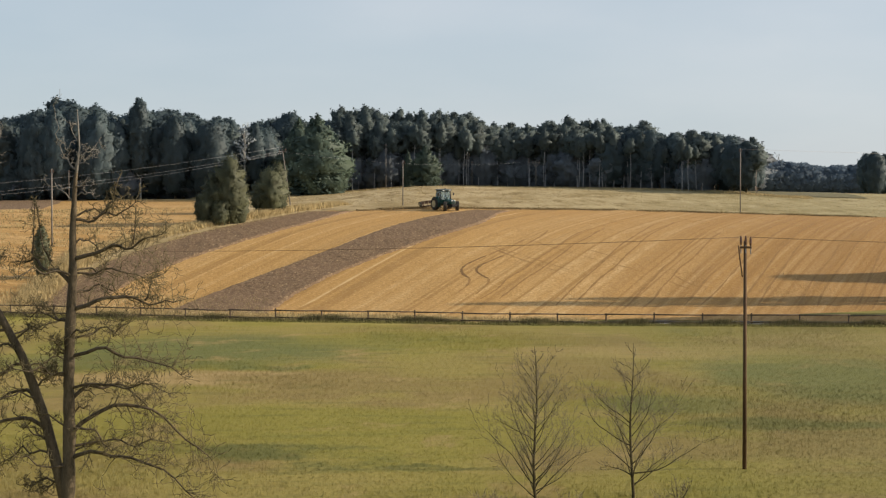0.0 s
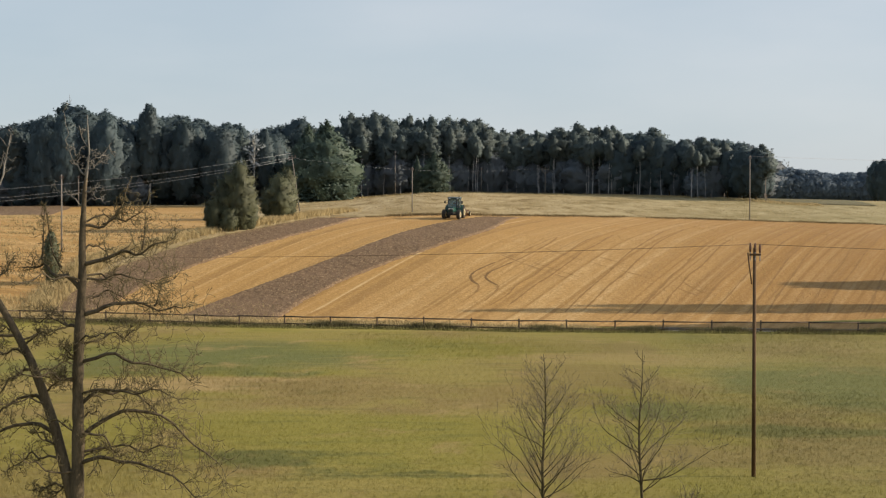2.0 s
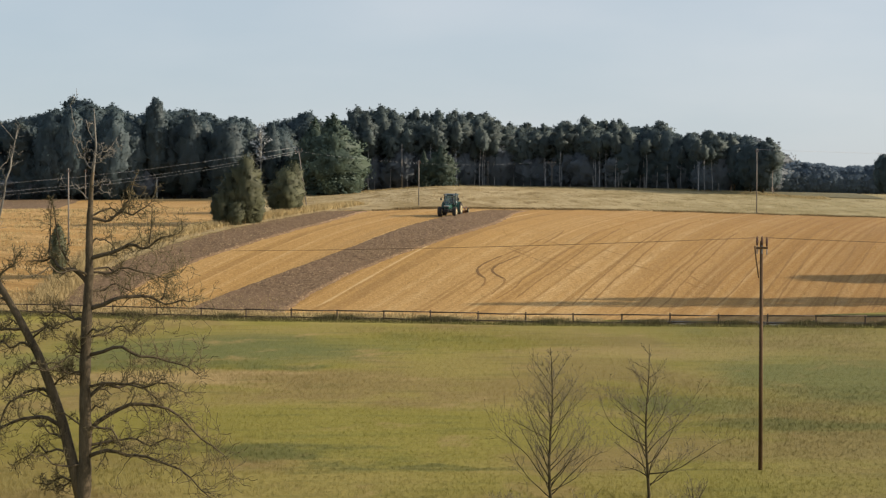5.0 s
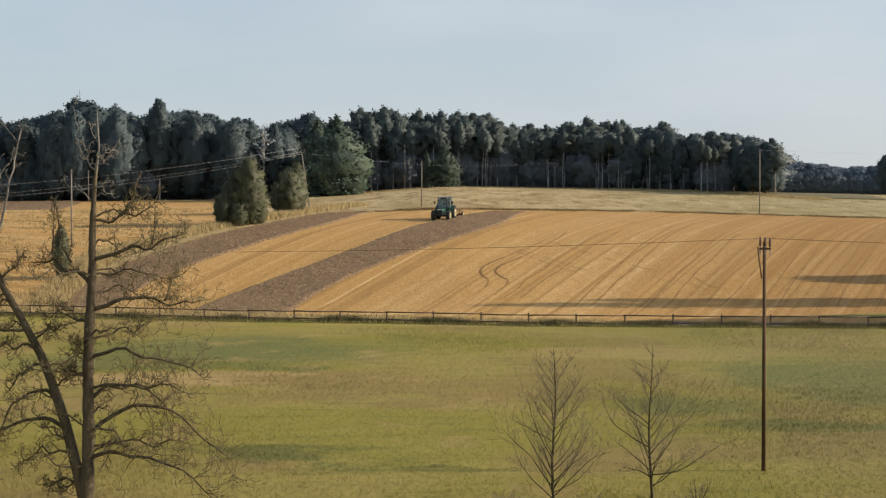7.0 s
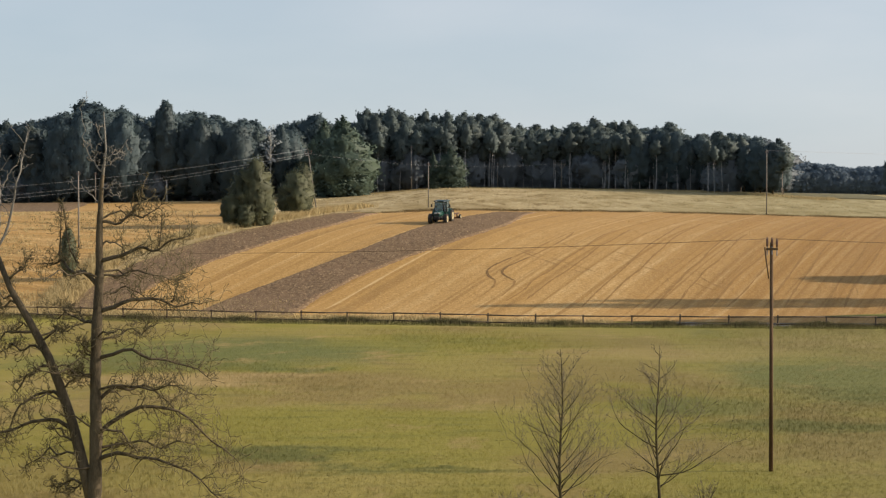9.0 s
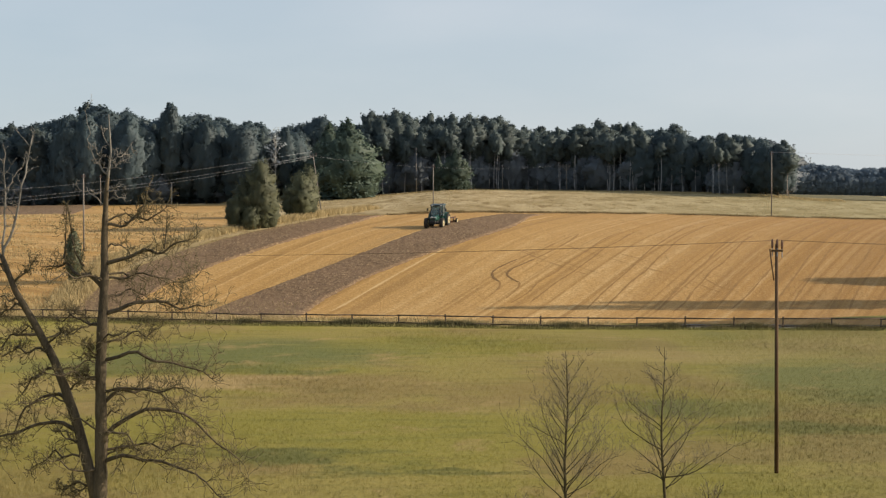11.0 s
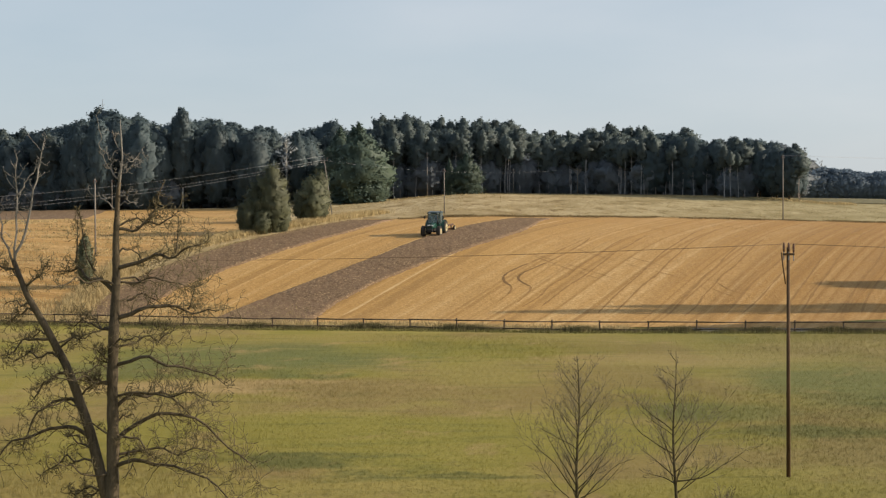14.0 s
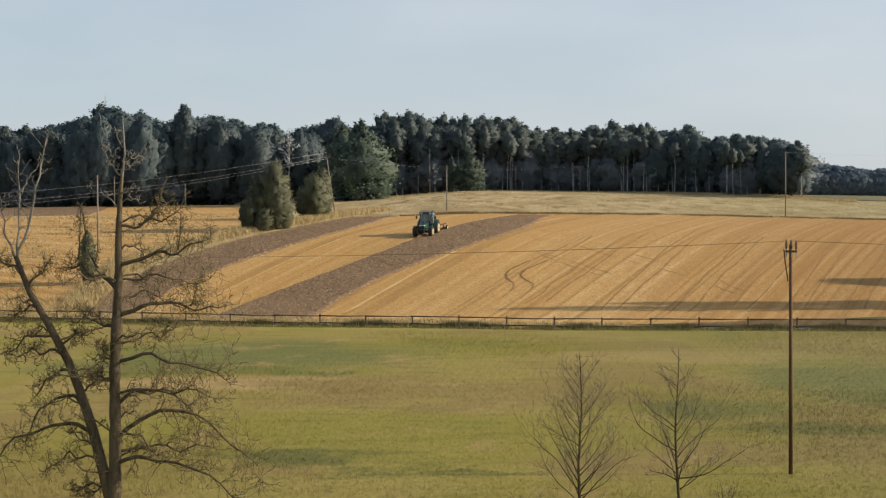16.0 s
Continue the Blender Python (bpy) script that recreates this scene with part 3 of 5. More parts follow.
def field_pole(x, y, h, material, lean=(0, 0), arm=0.0, r=0.075, label="grey timber power pole standing in the dry grass"):
    z = lz(x, y)
    p = thing("utility_pole", x, y, z, label, "utility pole", "utility poles")
    p.matrix_basis = pose(x, y, z, lean[0], lean[1], 0)
    part("shaft", cyl(bmesh.new(), r * 1.2, r * 0.8, h + 0.3, pose(0, 0, h / 2 - 0.15), 10), material, p, smooth=True)
    if arm:
        part("cross_arm", box(bmesh.new(), (arm * 2, 0.1, 0.1), pose(0, 0, h - 0.35), 0.01), material, p)
        if r > 0.08:
            tr = Tubes()
            for sd in (-1, 1):
                tr.add([Vector((sd * arm * 0.9, 0, h - 0.35)), Vector((0, 0, h - 1.3))], (0.05, 0.05), 5)
            tr.make("arm_brace", material, p)
    for dx in ((-arm * 0.85, 0.0, arm * 0.85) if arm else (-0.16, 0.16)):
        bm = cyl(bmesh.new(), 0.055, 0.045, 0.28, pose(dx, -0.02, h - 0.1 if arm else h - 0.3), 8)
        part("insulator", bm, CERAMIC, p)
    return p


line_pole(12.47, 73.3)
line_pole(62.0, 80.0)
line_pole(-48.0, 88.0)
for dx in (-0.2, 0.0, 0.2):
    wire((12.47 + dx, 73.18, 9.6), (62 + dx, 79.9, 9.6), 0.55, r=0.003, metal=COPPER)
    wire((12.47 + dx, 73.18, 9.6), (-48 + dx, 87.9, 9.6), 0.75, r=0.003, metal=COPPER)

FIELD_POLES = [(-5.78, 256.2, 6.6, GREYPOLE, (0, 0), 0.0), (42.05, 251.4, 9.2, GREYPOLE, (0, 0), 0.0),
               (-21.35, 249.8, 8.7, GREYPOLE, (0, -8.0), 0.5)]
for q in FIELD_POLES:
    field_pole(*q)
field_pole(-10.6, 330.0, 8.6, GREYPOLE, (0, 0), 0.0, 0.075, "pale power pole at the edge of the pine wood")
field_pole(17.2, 329.0, 5.2, GREYPOLE, (0, 0), 0.75, 0.085, "pale power pole with a crossarm before the pine wood")
field_pole(5.4, 331.0, 5.0, GREYPOLE, (0, 0), 0.0, 0.06, "pale power pole at the edge of the pine wood")
field_pole(-46.7, 212.2, 9.3, GREYPOLE, (0, 0), 0.0, 0.09, "grey timber power pole standing in the stubble")
field_pole(-66.5, 316.0, 5.6, GREYPOLE, (0, 0), 0.0, 0.07, "grey timber power pole standing in the stubble")
ltop = (-22.5, 249.8, 19.4)
field_pole(-140.0, 205.0, 17.0 - lz(-140, 205), GREYPOLE, (0, 0), 0.5, 0.12, "grey timber power pole standing in the stubble")
for dy, z0, z1, sag in ((0.2, 20.1, 16.6, 5.0), (0.0, 19.5, 16.3, 5.7), (-0.3, 19.2, 16.0, 5.9)):
    wire((ltop[0], ltop[1] + dy, z0), (-140, 205 + dy, z1), sag, r=0.009)
wire(ltop, (17.2, 329, lz(17.2, 329) + 5.1), 1.2, r=0.0035)
wire((42.05, 251.4, lz(42, 251.4) + 9.1), (150, 300, lz(150, 300) + 8.5), 1.0, r=0.014)

# ================= trees of the wood =================


_bm = bmesh.new()
bmesh.ops.create_icosphere(_bm, subdivisions=4, radius=1.0)
BALL_V, BALL_F = [v.co.copy() for v in _bm.verts], [tuple(v.index for v in f.verts) for f in _bm.faces]
_bm.free()
_bm = bmesh.new()
bmesh.ops.create_icosphere(_bm, subdivisions=1, radius=1.0)
TUFT_V, TUFT_F = [v.co.copy() for v in _bm.verts], [tuple(v.index for v in f.verts) for f in _bm.faces]
_bm.free()


class Leafage:
    """Collects the dense inner masses of a crown and the sprays of leaves that stand out of them."""

    def __init__(self, rnd):
        self.v, self.f, self.n, self.rnd = [], [], [], rnd

    def mass(self, c, size, axis=None):
        """A small lumpy mass of twigs and leaves round c."""
        o, k = len(self.v), Vector((self.rnd.uniform(0, 90), self.rnd.uniform(0, 90), 0))
        for q in TUFT_V:
            w = 0.8 + 0.6 * noise.noise(q * 2.3 + k)
            p = Vector((q.x * size[0], q.y * size[1], q.z * size[2])) * w
            if axis is not None:
                p, q = axis @ p, axis @ q
            self.v.append(c + p)
            self.n.append(q.normalized())
        self.f += [tuple(o + i for i in t) for t in TUFT_F]

    def crown(self, c, size, n, leaf, lump=0.3, taper=0.0, fuzz=0.16):
        """A dense crown round c with an uneven outline: the leafy mass, and n sprays of leaves that stand out of it."""
        rnd, k = self.rnd, Vector((self.rnd.uniform(0, 90), self.rnd.uniform(0, 90), self.rnd.uniform(0, 90)))
        slim = max(size[0], size[1]) / size[2]

        def at(q):
            r = Vector((q.x, q.y, q.z / slim))  # lumps as high as they are wide
            w = 1.0 + lump * (1.1 * noise.noise(r * 2.2 + k) + 0.7 * noise.noise(r * 5.0 + k) + 0.35 * noise.noise(r * 11.0 + k))
            side = w * (1 - taper * max(0.0, q.z))
            return c + Vector((q.x * size[0] * side, q.y * size[1] * side, q.z * size[2] * (0.75 + 0.25 * w)))

        def lean(q):
            j = q * 3.3 + k
            wave = Vector((noise.noise(j), noise.noise(j + Vector((7, 0, 0))), noise.noise(j + Vector((0, 7, 0)))))
            return (Vector((q.x / size[0], q.y / size[1], q.z / size[2])).normalized() + wave * 0.5).normalized()

        o = len(self.v)
        for q in BALL_V:
            self.v.append(at(q))
            self.n.append(lean(q))
        self.f += [tuple(o + i for i in t) for t in BALL_F]
        for _ in range(n):
            q = Vector((rnd.gauss(0, 1), rnd.gauss(0, 1), rnd.gauss(0.12, 1))).normalized()
            p = at(q)
            p += (p - c).normalized() * abs(rnd.gauss(0.05, fuzz)) 
            p.z = max(p.z, 0.15 + 0.3 * rnd.random())
            self.spray(p, leaf, lean(q), lean(q))

    def spray(self, c, size, out, bulge):
        """One small ragged spray of leaves that roughly faces outwards."""
        rnd = self.rnd
        d = (out.normalized() + Vector((rnd.gauss(0, 0.5), rnd.gauss(0, 0.5), rnd.gauss(0.1, 0.5)))).normalized()
        q = d.to_track_quat("Z", "Y").to_matrix() @ Matrix.Rotation(rnd.uniform(0, 6.28), 3, "Z")
        o, s = len(self.v), size * rnd.uniform(0.6, 1.4)
        lean = (bulge.normalized() + d * 0.6).normalized()
        for px, py in ((-0.6, -0.35), (0.65, -0.3), (0.0, 0.65)):
            self.v.append(c + q @ (Vector((px + rnd.uniform(-0.25, 0.25), py + rnd.uniform(-0.25, 0.25), 0)) * s))
            self.n.append(lean)
        self.f.append((o, o + 1, o + 2))

    def make(self, name, material, parent):
        ob = raw(name, [tuple(p) for p in self.v], self.f, material, parent, True)
        ob.data.normals_split_custom_set_from_vertices([tuple(q) for q in self.n])
        return ob


def pine(seed, h=17.0, bare=0.5, boughs=30, bark=None):
    """Bare trunk, then irregular plates of needles carried by upswept boughs."""
    rnd = random.Random(seed)
    t = thing("pine_tree", 0, -500, 0, "tall dark pine with a bare lower trunk", "tree", "trees of the wood")
    tr, lf = Tubes(), Leafage(rnd)
    bend = [Vector((0.25 * math.sin(i * 0.9 + seed), 0.25 * math.cos(i * 0.7 + seed), h * i / 8 - (0.3 if i == 0 else 0))) for i in range(9)]
    tr.add(bend, [0.125 - 0.011 * i for i in range(9)], 6)
    lf.crown(Vector((bend[6].x, bend[6].y, h * (bare + 0.99) / 2)), (2.1, 2.1, h * (1.0 - bare) / 2), boughs * 75, 0.27, 0.95, 0.3, 0.17)
    for i in range(boughs // 3):  # boughs that stand out of the crown, most of them low down
        u = bare - 0.06 + 0.6 * (1 - bare) * (i + rnd.random()) / (boughs // 3)
        a, reach = i * 2.4 + rnd.uniform(-0.6, 0.6), rnd.uniform(1.5, 2.7)
        k = u * 8
        base = bend[min(int(k), 7)].lerp(bend[min(int(k) + 1, 8)], k - int(k))
        tip = base + Vector((math.cos(a) * reach, math.sin(a) * reach, reach * rnd.uniform(0.05, 0.45)))
        tr.add([base, base.lerp(tip, 0.5) + Vector((0, 0, -0.1)), tip], (0.05, 0.035, 0.015), 3)
        lf.mass(base.lerp(tip, 0.85), (0.6, 0.6, 0.35))
        for _ in range(40):
            d = Vector((rnd.gauss(0, 1), rnd.gauss(0, 1), rnd.gauss(0.25, 0.8))).normalized()
            p = base.lerp(tip, rnd.uniform(0.6, 1.05)) + Vector((d.x, d.y, d.z * 0.6)) * rnd.uniform(0.3, 0.8)
            lf.spray(p, 0.27, d, d)
    for i in range(7):
        u, a = rnd.uniform(0.2, bare), rnd.uniform(0, 6.28)
        b = bend[int(u * 8)]
        tr.add([b, b + Vector((math.cos(a) * 0.9, math.sin(a) * 0.9, 0.2))], (0.035, 0.012), 3)
    tr.make("trunk", bark or PINEBARK, t)
    lf.make("crown", NEEDLES, t)
    return t


def broadleaf(seed, h=15.0, width=3.2, low=0.12, material=None, bark=None, label="dense dark broadleaf tree at the edge of the wood", name="broadleaf_tree", n=2400, size=0.32,
              group="trees of the wood", lobes=14, taper=0.0, open_crown=False, girth=0.24, lump=0.42, fuzz=0.18):
    """A crown of leafy lobes carried by limbs; taper draws its top together, an open crown has gaps."""
    rnd = random.Random(seed)
    t = thing(name, 0, -500, 0, label, "tree", group)
    tr, lf = Tubes(), Leafage(rnd)
    tr.add([Vector((0.1 * math.sin(i + seed), 0.1 * math.cos(i), h * 0.9 * i / 5 - (0.3 if i == 0 else 0))) for i in range(6)], [girth * (1 - 0.17 * i) for i in range(6)], 6)
    for i in range(lobes):
        u = low + (0.95 - low) * (i + 0.5) / lobes
        a, r = i * 2.4 + rnd.uniform(-0.7, 0.7), width * rnd.uniform(0.4, 0.95) * (1 - 0.75 * u ** 3)
        c = Vector((math.cos(a) * r, math.sin(a) * r, h * u))
        tr.add([Vector((0, 0, h * u * 0.8)), c * 0.6 + Vector((0, 0, h * u * 0.35)), c], (0.3 * girth, 0.2 * girth, 0.08 * girth), 3)
        if open_crown:
            for _ in range(n // lobes):
                d = Vector((rnd.gauss(0, 1), rnd.gauss(0, 1), rnd.gauss(0, 1))).normalized()
                p = c + d * 0.42 * width * rnd.uniform(0.2, 1.1)
                p.z = max(p.z, 0.3)
                lf.spray(p, size, d, d)
    if not open_crown:
        lf.crown(Vector((0, 0, h * (low + 1.0) / 2)), (width, width, h * (1.02 - low) / 2), n, size, lump, taper, fuzz)
    tr.make("trunk", bark or BARK, t)
    lf.make("crown", material or LEAVES, t)
    return t


def spruce(seed, h, width, label):
    """Tiers of drooping boughs that shorten towards the top."""
    rnd = random.Random(seed)
    t = thing("spruce_tree", 0, -500, 0, label, "tree", "trees of the wood")
    tr, lf = Tubes(), Leafage(rnd)
    tr.add([Vector((0, 0, -0.3)), Vector((0, 0, h * 0.5)), Vector((0, 0, h))], (0.22, 0.14, 0.02), 6)
    lf.crown(Vector((0, 0, h * 0.46)), (width * 0.82, width * 0.82, h * 0.5), 6000, 0.28, 0.75, 0.72, 0.24)
    tiers = 24
    for i in range(tiers):
        u = 0.02 + 0.96 * (i + 0.3) / tiers
        reach0 = 0.96 * width * ((1 - u) ** 0.72 * (0.78 + 0.22 * math.sin(math.pi * min(1, u * 2.2)))) + 0.12
        for k in range(max(5, int(11 * (1 - u) + 4))):
            a = k * 6.283 / max(5, int(11 * (1 - u) + 4)) + i * 1.3 + rnd.uniform(-0.25, 0.25)
            reach = reach0 * rnd.uniform(0.72, 1.12)
            tip = Vector((math.cos(a) * reach, math.sin(a) * reach, h * u + rnd.uniform(-0.3, 0.3)))
            base = Vector((0, 0, h * u + reach * 0.22))
            tr.add([base, tip], (0.03, 0.01), 3)
            turn = Matrix.Rotation(a, 3, "Z") @ Matrix.Rotation(radians(16), 3, "Y")
            size = 0.26 * reach0 + 0.28
            c = base.lerp(tip, 0.68)
            lf.mass(c, (reach * 0.3, size * 0.5, size * 0.25), turn)
            out = Vector((math.cos(a), math.sin(a), 0.45))
            for _ in range(15):
                p = base.lerp(tip, rnd.uniform(0.5, 1.1)) + Vector((rnd.gauss(0, size * 0.5), rnd.gauss(0, size * 0.5), rnd.gauss(0.0, 0.2) - 0.05))
                lf.spray(p, 0.27, out, out)
    tr.make("trunk", BARK, t)
    lf.make("crown", SPRUCE, t)
    return t


def plant(src, x, y, scale=1.0, turn=0.0, wide=1.0, sink=0.0):
    o = copy_thing(src, pose(x, y, lz(x, y) - sink, 0, 0, turn))
    o.scale = (scale * wide, scale * wide, scale)
    return o


pines = [pine(11, 17, 0.5), pine(12, 17, 0.44), pine(13, 17, 0.56), pine(14, 17, 0.38)]
slims = [pine(15, 17, 0.66, 11, SUNPINE), pine(16, 17, 0.72, 10, SUNPINE), pine(17, 17, 0.6, 12, SUNPINE)]
airy = broadleaf(25, 15, 2.6, 0.3, n=1000, open_crown=True)
leafs = [broadleaf(21, 15, 3.0, 0.1, n=2200), broadleaf(22, 15, 3.5, 0.06, n=2400), broadleaf(23, 15, 2.6, 0.2, taper=0.15, n=2000)]
edges = [broadleaf(26, 15, 3.2, 0.03, n=3600, size=0.27), broadleaf(27, 15, 3.6, 0.03, n=4000, size=0.28, taper=0.1), broadleaf(28, 15, 2.8, 0.08, n=3200, size=0.26, taper=0.2)]
under = broadleaf(24, 7, 2.4, 0.0, HAZESHRUB, None, "shrubby undergrowth tree inside the wood, leaves paled for haze", "undergrowth_tree", 1300, 0.28)
spruces = [spruce(31, 13, 4.3, "broad green spruce at the edge of the wood"), spruce(32, 12, 3.0, "young green spruce before the pine wood")]
birch = broadleaf(41, 17, 1.9, 0.25, LEAVES, PALEBARK, "slender birch with a pale trunk among dark trees", "birch_tree", 2600, 0.3, lobes=18, taper=0.15, girth=0.15)
glint = broadleaf(42, 16, 2.4, 0.45, GLINTLEAF, PALEBARK, "thin birch with leaves coloured pale for sun glints", "birch_tree", 240, 0.42, lobes=18, open_crown=True, girth=0.2)

FOCAL = 784 / math.tan(radians(14))
SKY_X = (-90, 0, 60, 100, 180, 212, 248, 272, 300, 405, 420, 446, 462, 560, 590, 620, 700, 760, 830, 920, 980, 1040, 1080, 1140, 1200, 1290, 1330, 1350, 1362)
SKY_Y = (216, 214, 196, 190, 194, 208, 190, 209, 203, 217, 246, 246, 216, 209, 209, 197, 203, 208, 208, 226, 214, 216, 220, 216, 228, 234, 244, 262, 296)


def wood():
    """Rows of trees behind the crest; the roofline of the wood rises and falls along it."""
    rnd = random.Random(77)
    for row in range(4):
        step = (25, 22, 26, 32)[row]
        for bx in range(-130, 1376, step):
            b = bx + rnd.uniform(-9, 9) + (13 if row % 2 else 0)
            front = np.interp(b, (-130, 350, 600, 900, 1200, 1360), (322, 326, 334, 336, 318, 296))
            y = float(front) + row * 7.5 + rnd.uniform(-2.2, 2.2)
            x = (b - 784) / FOCAL * y
            if b > 1346 - row * 3:
                continue
            top = EYE[2] + (381 - float(np.interp(b, SKY_X, SKY_Y))) / FOCAL * y
            tall = (top - lz(x, y)) * rnd.uniform(0.88, 1.07) * (0.96 if row < 2 else 1.02)
            turn = rnd.uniform(0, 360)
            if b < 585:
                src, ref = (rnd.choice(edges if row < 2 else leafs), 15.6) if rnd.random() < 0.75 else (rnd.choice(pines), 17.3)
                if row == 0 and rnd.random() < 0.5:
                    tall *= 0.7
            elif b > 1080 and rnd.random() < 0.5:
                src, ref = rnd.choice(leafs), 15.6
                tall *= 0.93
            else:
                src, ref = rnd.choice(pines), 17.3
            plant(src, x, y, tall / ref, turn, rnd.uniform(1.1, 1.4))
            if row == 0 and 620 < b < 1260:
                for k in range(4):  # slender edge trees with long bare trunks
                    if rnd.random() < 0.75:
                        xx, yy = x + rnd.uniform(-2.6, 2.6), y - rnd.uniform(0.3, 3.0)
                        plant(rnd.choice(slims), xx, yy, tall / 17.3 * rnd.uniform(0.74, 0.95), rnd.uniform(0, 360), rnd.uniform(0.55, 0.85))
            # undergrowth with haze-paled leaves fills the dark behind the front trunks
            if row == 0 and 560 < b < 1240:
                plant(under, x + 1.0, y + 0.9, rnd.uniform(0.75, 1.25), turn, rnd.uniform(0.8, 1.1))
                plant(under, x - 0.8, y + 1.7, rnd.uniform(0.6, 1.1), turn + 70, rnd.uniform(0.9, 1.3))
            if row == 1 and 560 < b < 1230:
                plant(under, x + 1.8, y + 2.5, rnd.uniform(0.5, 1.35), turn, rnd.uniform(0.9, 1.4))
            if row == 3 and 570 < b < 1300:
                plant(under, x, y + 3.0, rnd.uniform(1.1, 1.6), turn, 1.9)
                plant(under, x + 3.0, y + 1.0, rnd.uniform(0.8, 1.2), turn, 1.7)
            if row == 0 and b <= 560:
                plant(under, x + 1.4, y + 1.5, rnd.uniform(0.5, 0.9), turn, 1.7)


wood()
# single trees that stand out of the wood's edge
for b, y, ytop, src, ref, wide in ((562, 311, 208, spruces[0], 13.2, 1.35), (528, 320, 216, spruces[0], 13.2, 1.0), (596, 318, 262, spruces[1], 12.2, 0.9),
                                   (752, 321, 260, spruces[1], 12.2, 1.6), (722, 326, 268, spruces[1], 12.2, 0.7), (248, 322, 180, birch, 17.0, 1.0), (433, 322, 216, glint, 16.0, 1.0),
                                   (508, 325, 246, spruces[1], 12.2, 1.0), (452, 324, 222, birch, 17.0, 1.1), (66, 320, 197, edges[1], 15.3, 0.85), (98, 319, 194, edges[2], 15.3, 0.9),
                                   (172, 320, 196, edges[0], 15.3, 0.9), (310, 321, 206, edges[2], 15.3, 0.95), (374, 321, 217, edges[1], 15.3, 1.05)):
    x = (b - 784) / FOCAL * y
    plant(src, x, y, (EYE[2] + (381 - ytop) / FOCAL * y - lz(x, y)) / ref, b, wide)


def far_wood():
    rnd = random.Random(9)
    src = broadleaf(51, 15, 4.6, 0.02, FARLEAF, None, "far tree on the skyline, leaves tinted blue for haze", "far_tree", 700, 0.8, "far trees", lobes=10, lump=0.22, fuzz=0.3)
    for row in range(3):
        for b in range(1330, 1680, 9):
            y = 880 + row * 14
            bb = b + rnd.uniform(-4, 4)
            x = (bb - 784) / FOCAL * y
            ytop = float(np.interp(bb, (1330, 1380, 1410, 1450, 1510, 1680), (284, 286, 288, 297, 293, 292))) + rnd.uniform(-2, 6)
            z = EYE[2] + (381 - ytop) / FOCAL * y
            plant(src, x, y, (z - lz(x, y)) / 15.6, rnd.uniform(0, 360), 1.5)
    for b, y, ytop in ((1532, 520, 272), (1548, 515, 268), (1566, 520, 272), (1590, 520, 275), (1615, 520, 268)):
        x = (b - 784) / FOCAL * y
        plant(leafs[b % 3], x, y, (EYE[2] + (381 - ytop) / FOCAL * y - lz(x, y)) / 15.6, b, 1.1)


far_wood()
# scrub beside the older ploughed strip
scrub = [broadleaf(61, 8.2, 2.2, 0.02, OLIVE, BARK, "tall olive-green scrub willow beside the field", "bush", 4800, 0.15, "scrub bushes", 22, 0.05, lump=0.7, fuzz=0.34, girth=0.1),
         broadleaf(62, 6.6, 2.2, 0.02, OLIVE, BARK, "rounded olive-green scrub bush on the verge", "bush", 4600, 0.15, "scrub bushes", 20, 0.0, lump=0.7, fuzz=0.34, girth=0.1),
         broadleaf(63, 5.6, 0.8, 0.02, OLIVE, BARK, "slim grey-olive juniper standing in the stubble", "bush", 900, 0.2, "scrub bushes", 14, 0.2, girth=0.08)]
for x, y, s, w, k in ((-27.3, 227.2, 1.0, 0.72, 0), (-28.9, 227.8, 0.78, 0.9, 0), (-30.3, 226.4, 0.62, 0.8, 1), (-26.2, 228.2, 0.6, 0.8, 1), (-28.4, 225.8, 0.45, 1.0, 1),
                      (-23.6, 242.8, 0.88, 0.85, 1), (-22.5, 243.6, 0.8, 0.6, 0), (-24.9, 243.0, 0.65, 0.8, 1)):
    plant(scrub[k], x, y, s, x * 40, w)
plant(scrub[2], -44.4, 196.5, 1.0, 30)
# trees on the verge beyond the field's end, whose shade lies across it
for x, y, s in ((49.5, 181.7, 1.34), (52, 183.9, 1.1), (55, 182.0, 1.45), (58, 184.0, 1.2), (61, 181.9, 1.5), (65, 183.8, 1.35), (68, 182.2, 1.6), (75, 183.4, 1.6)):
    plant(airy, x, y, s, x * 7, 0.32)
for x, y, s in ((49, 170.2, 0.62), (50, 172.4, 0.8), (52, 174.6, 0.7), (55, 171.2, 0.95), (57, 173.4, 1.05), (59, 176.0, 0.85), (62, 170.6, 1.05), (64, 172.6, 1.2), (66, 174.8, 1.1), (70, 171.6, 1.3), (73, 174.0, 1.35), (79, 172.4, 1.5)):
    plant(leafs[2], x, y, s, x * 7, 0.55)
for x, y, s in ((64.5, 192.6, 0.82), (69, 191.8, 0.95), (74, 193.6, 1.1), (77, 192.8, 1.2), (84, 193.5, 1.3)):
    plant(spruces[0], x, y, s, x * 7, 0.6)
for o in (*pines, *slims, airy, *edges, *leafs, *spruces, under, birch, glint, *scrub):
    for c in (*o.children_recursive, o):
        bpy.data.objects.remove(c)
for o in [o for o in scene.objects if o.name.startswith("far_tree") and o.location.y < -400]:
    for c in (*o.children_recursive, o):
        bpy.data.objects.remove(c)

# ================= bare trees =================


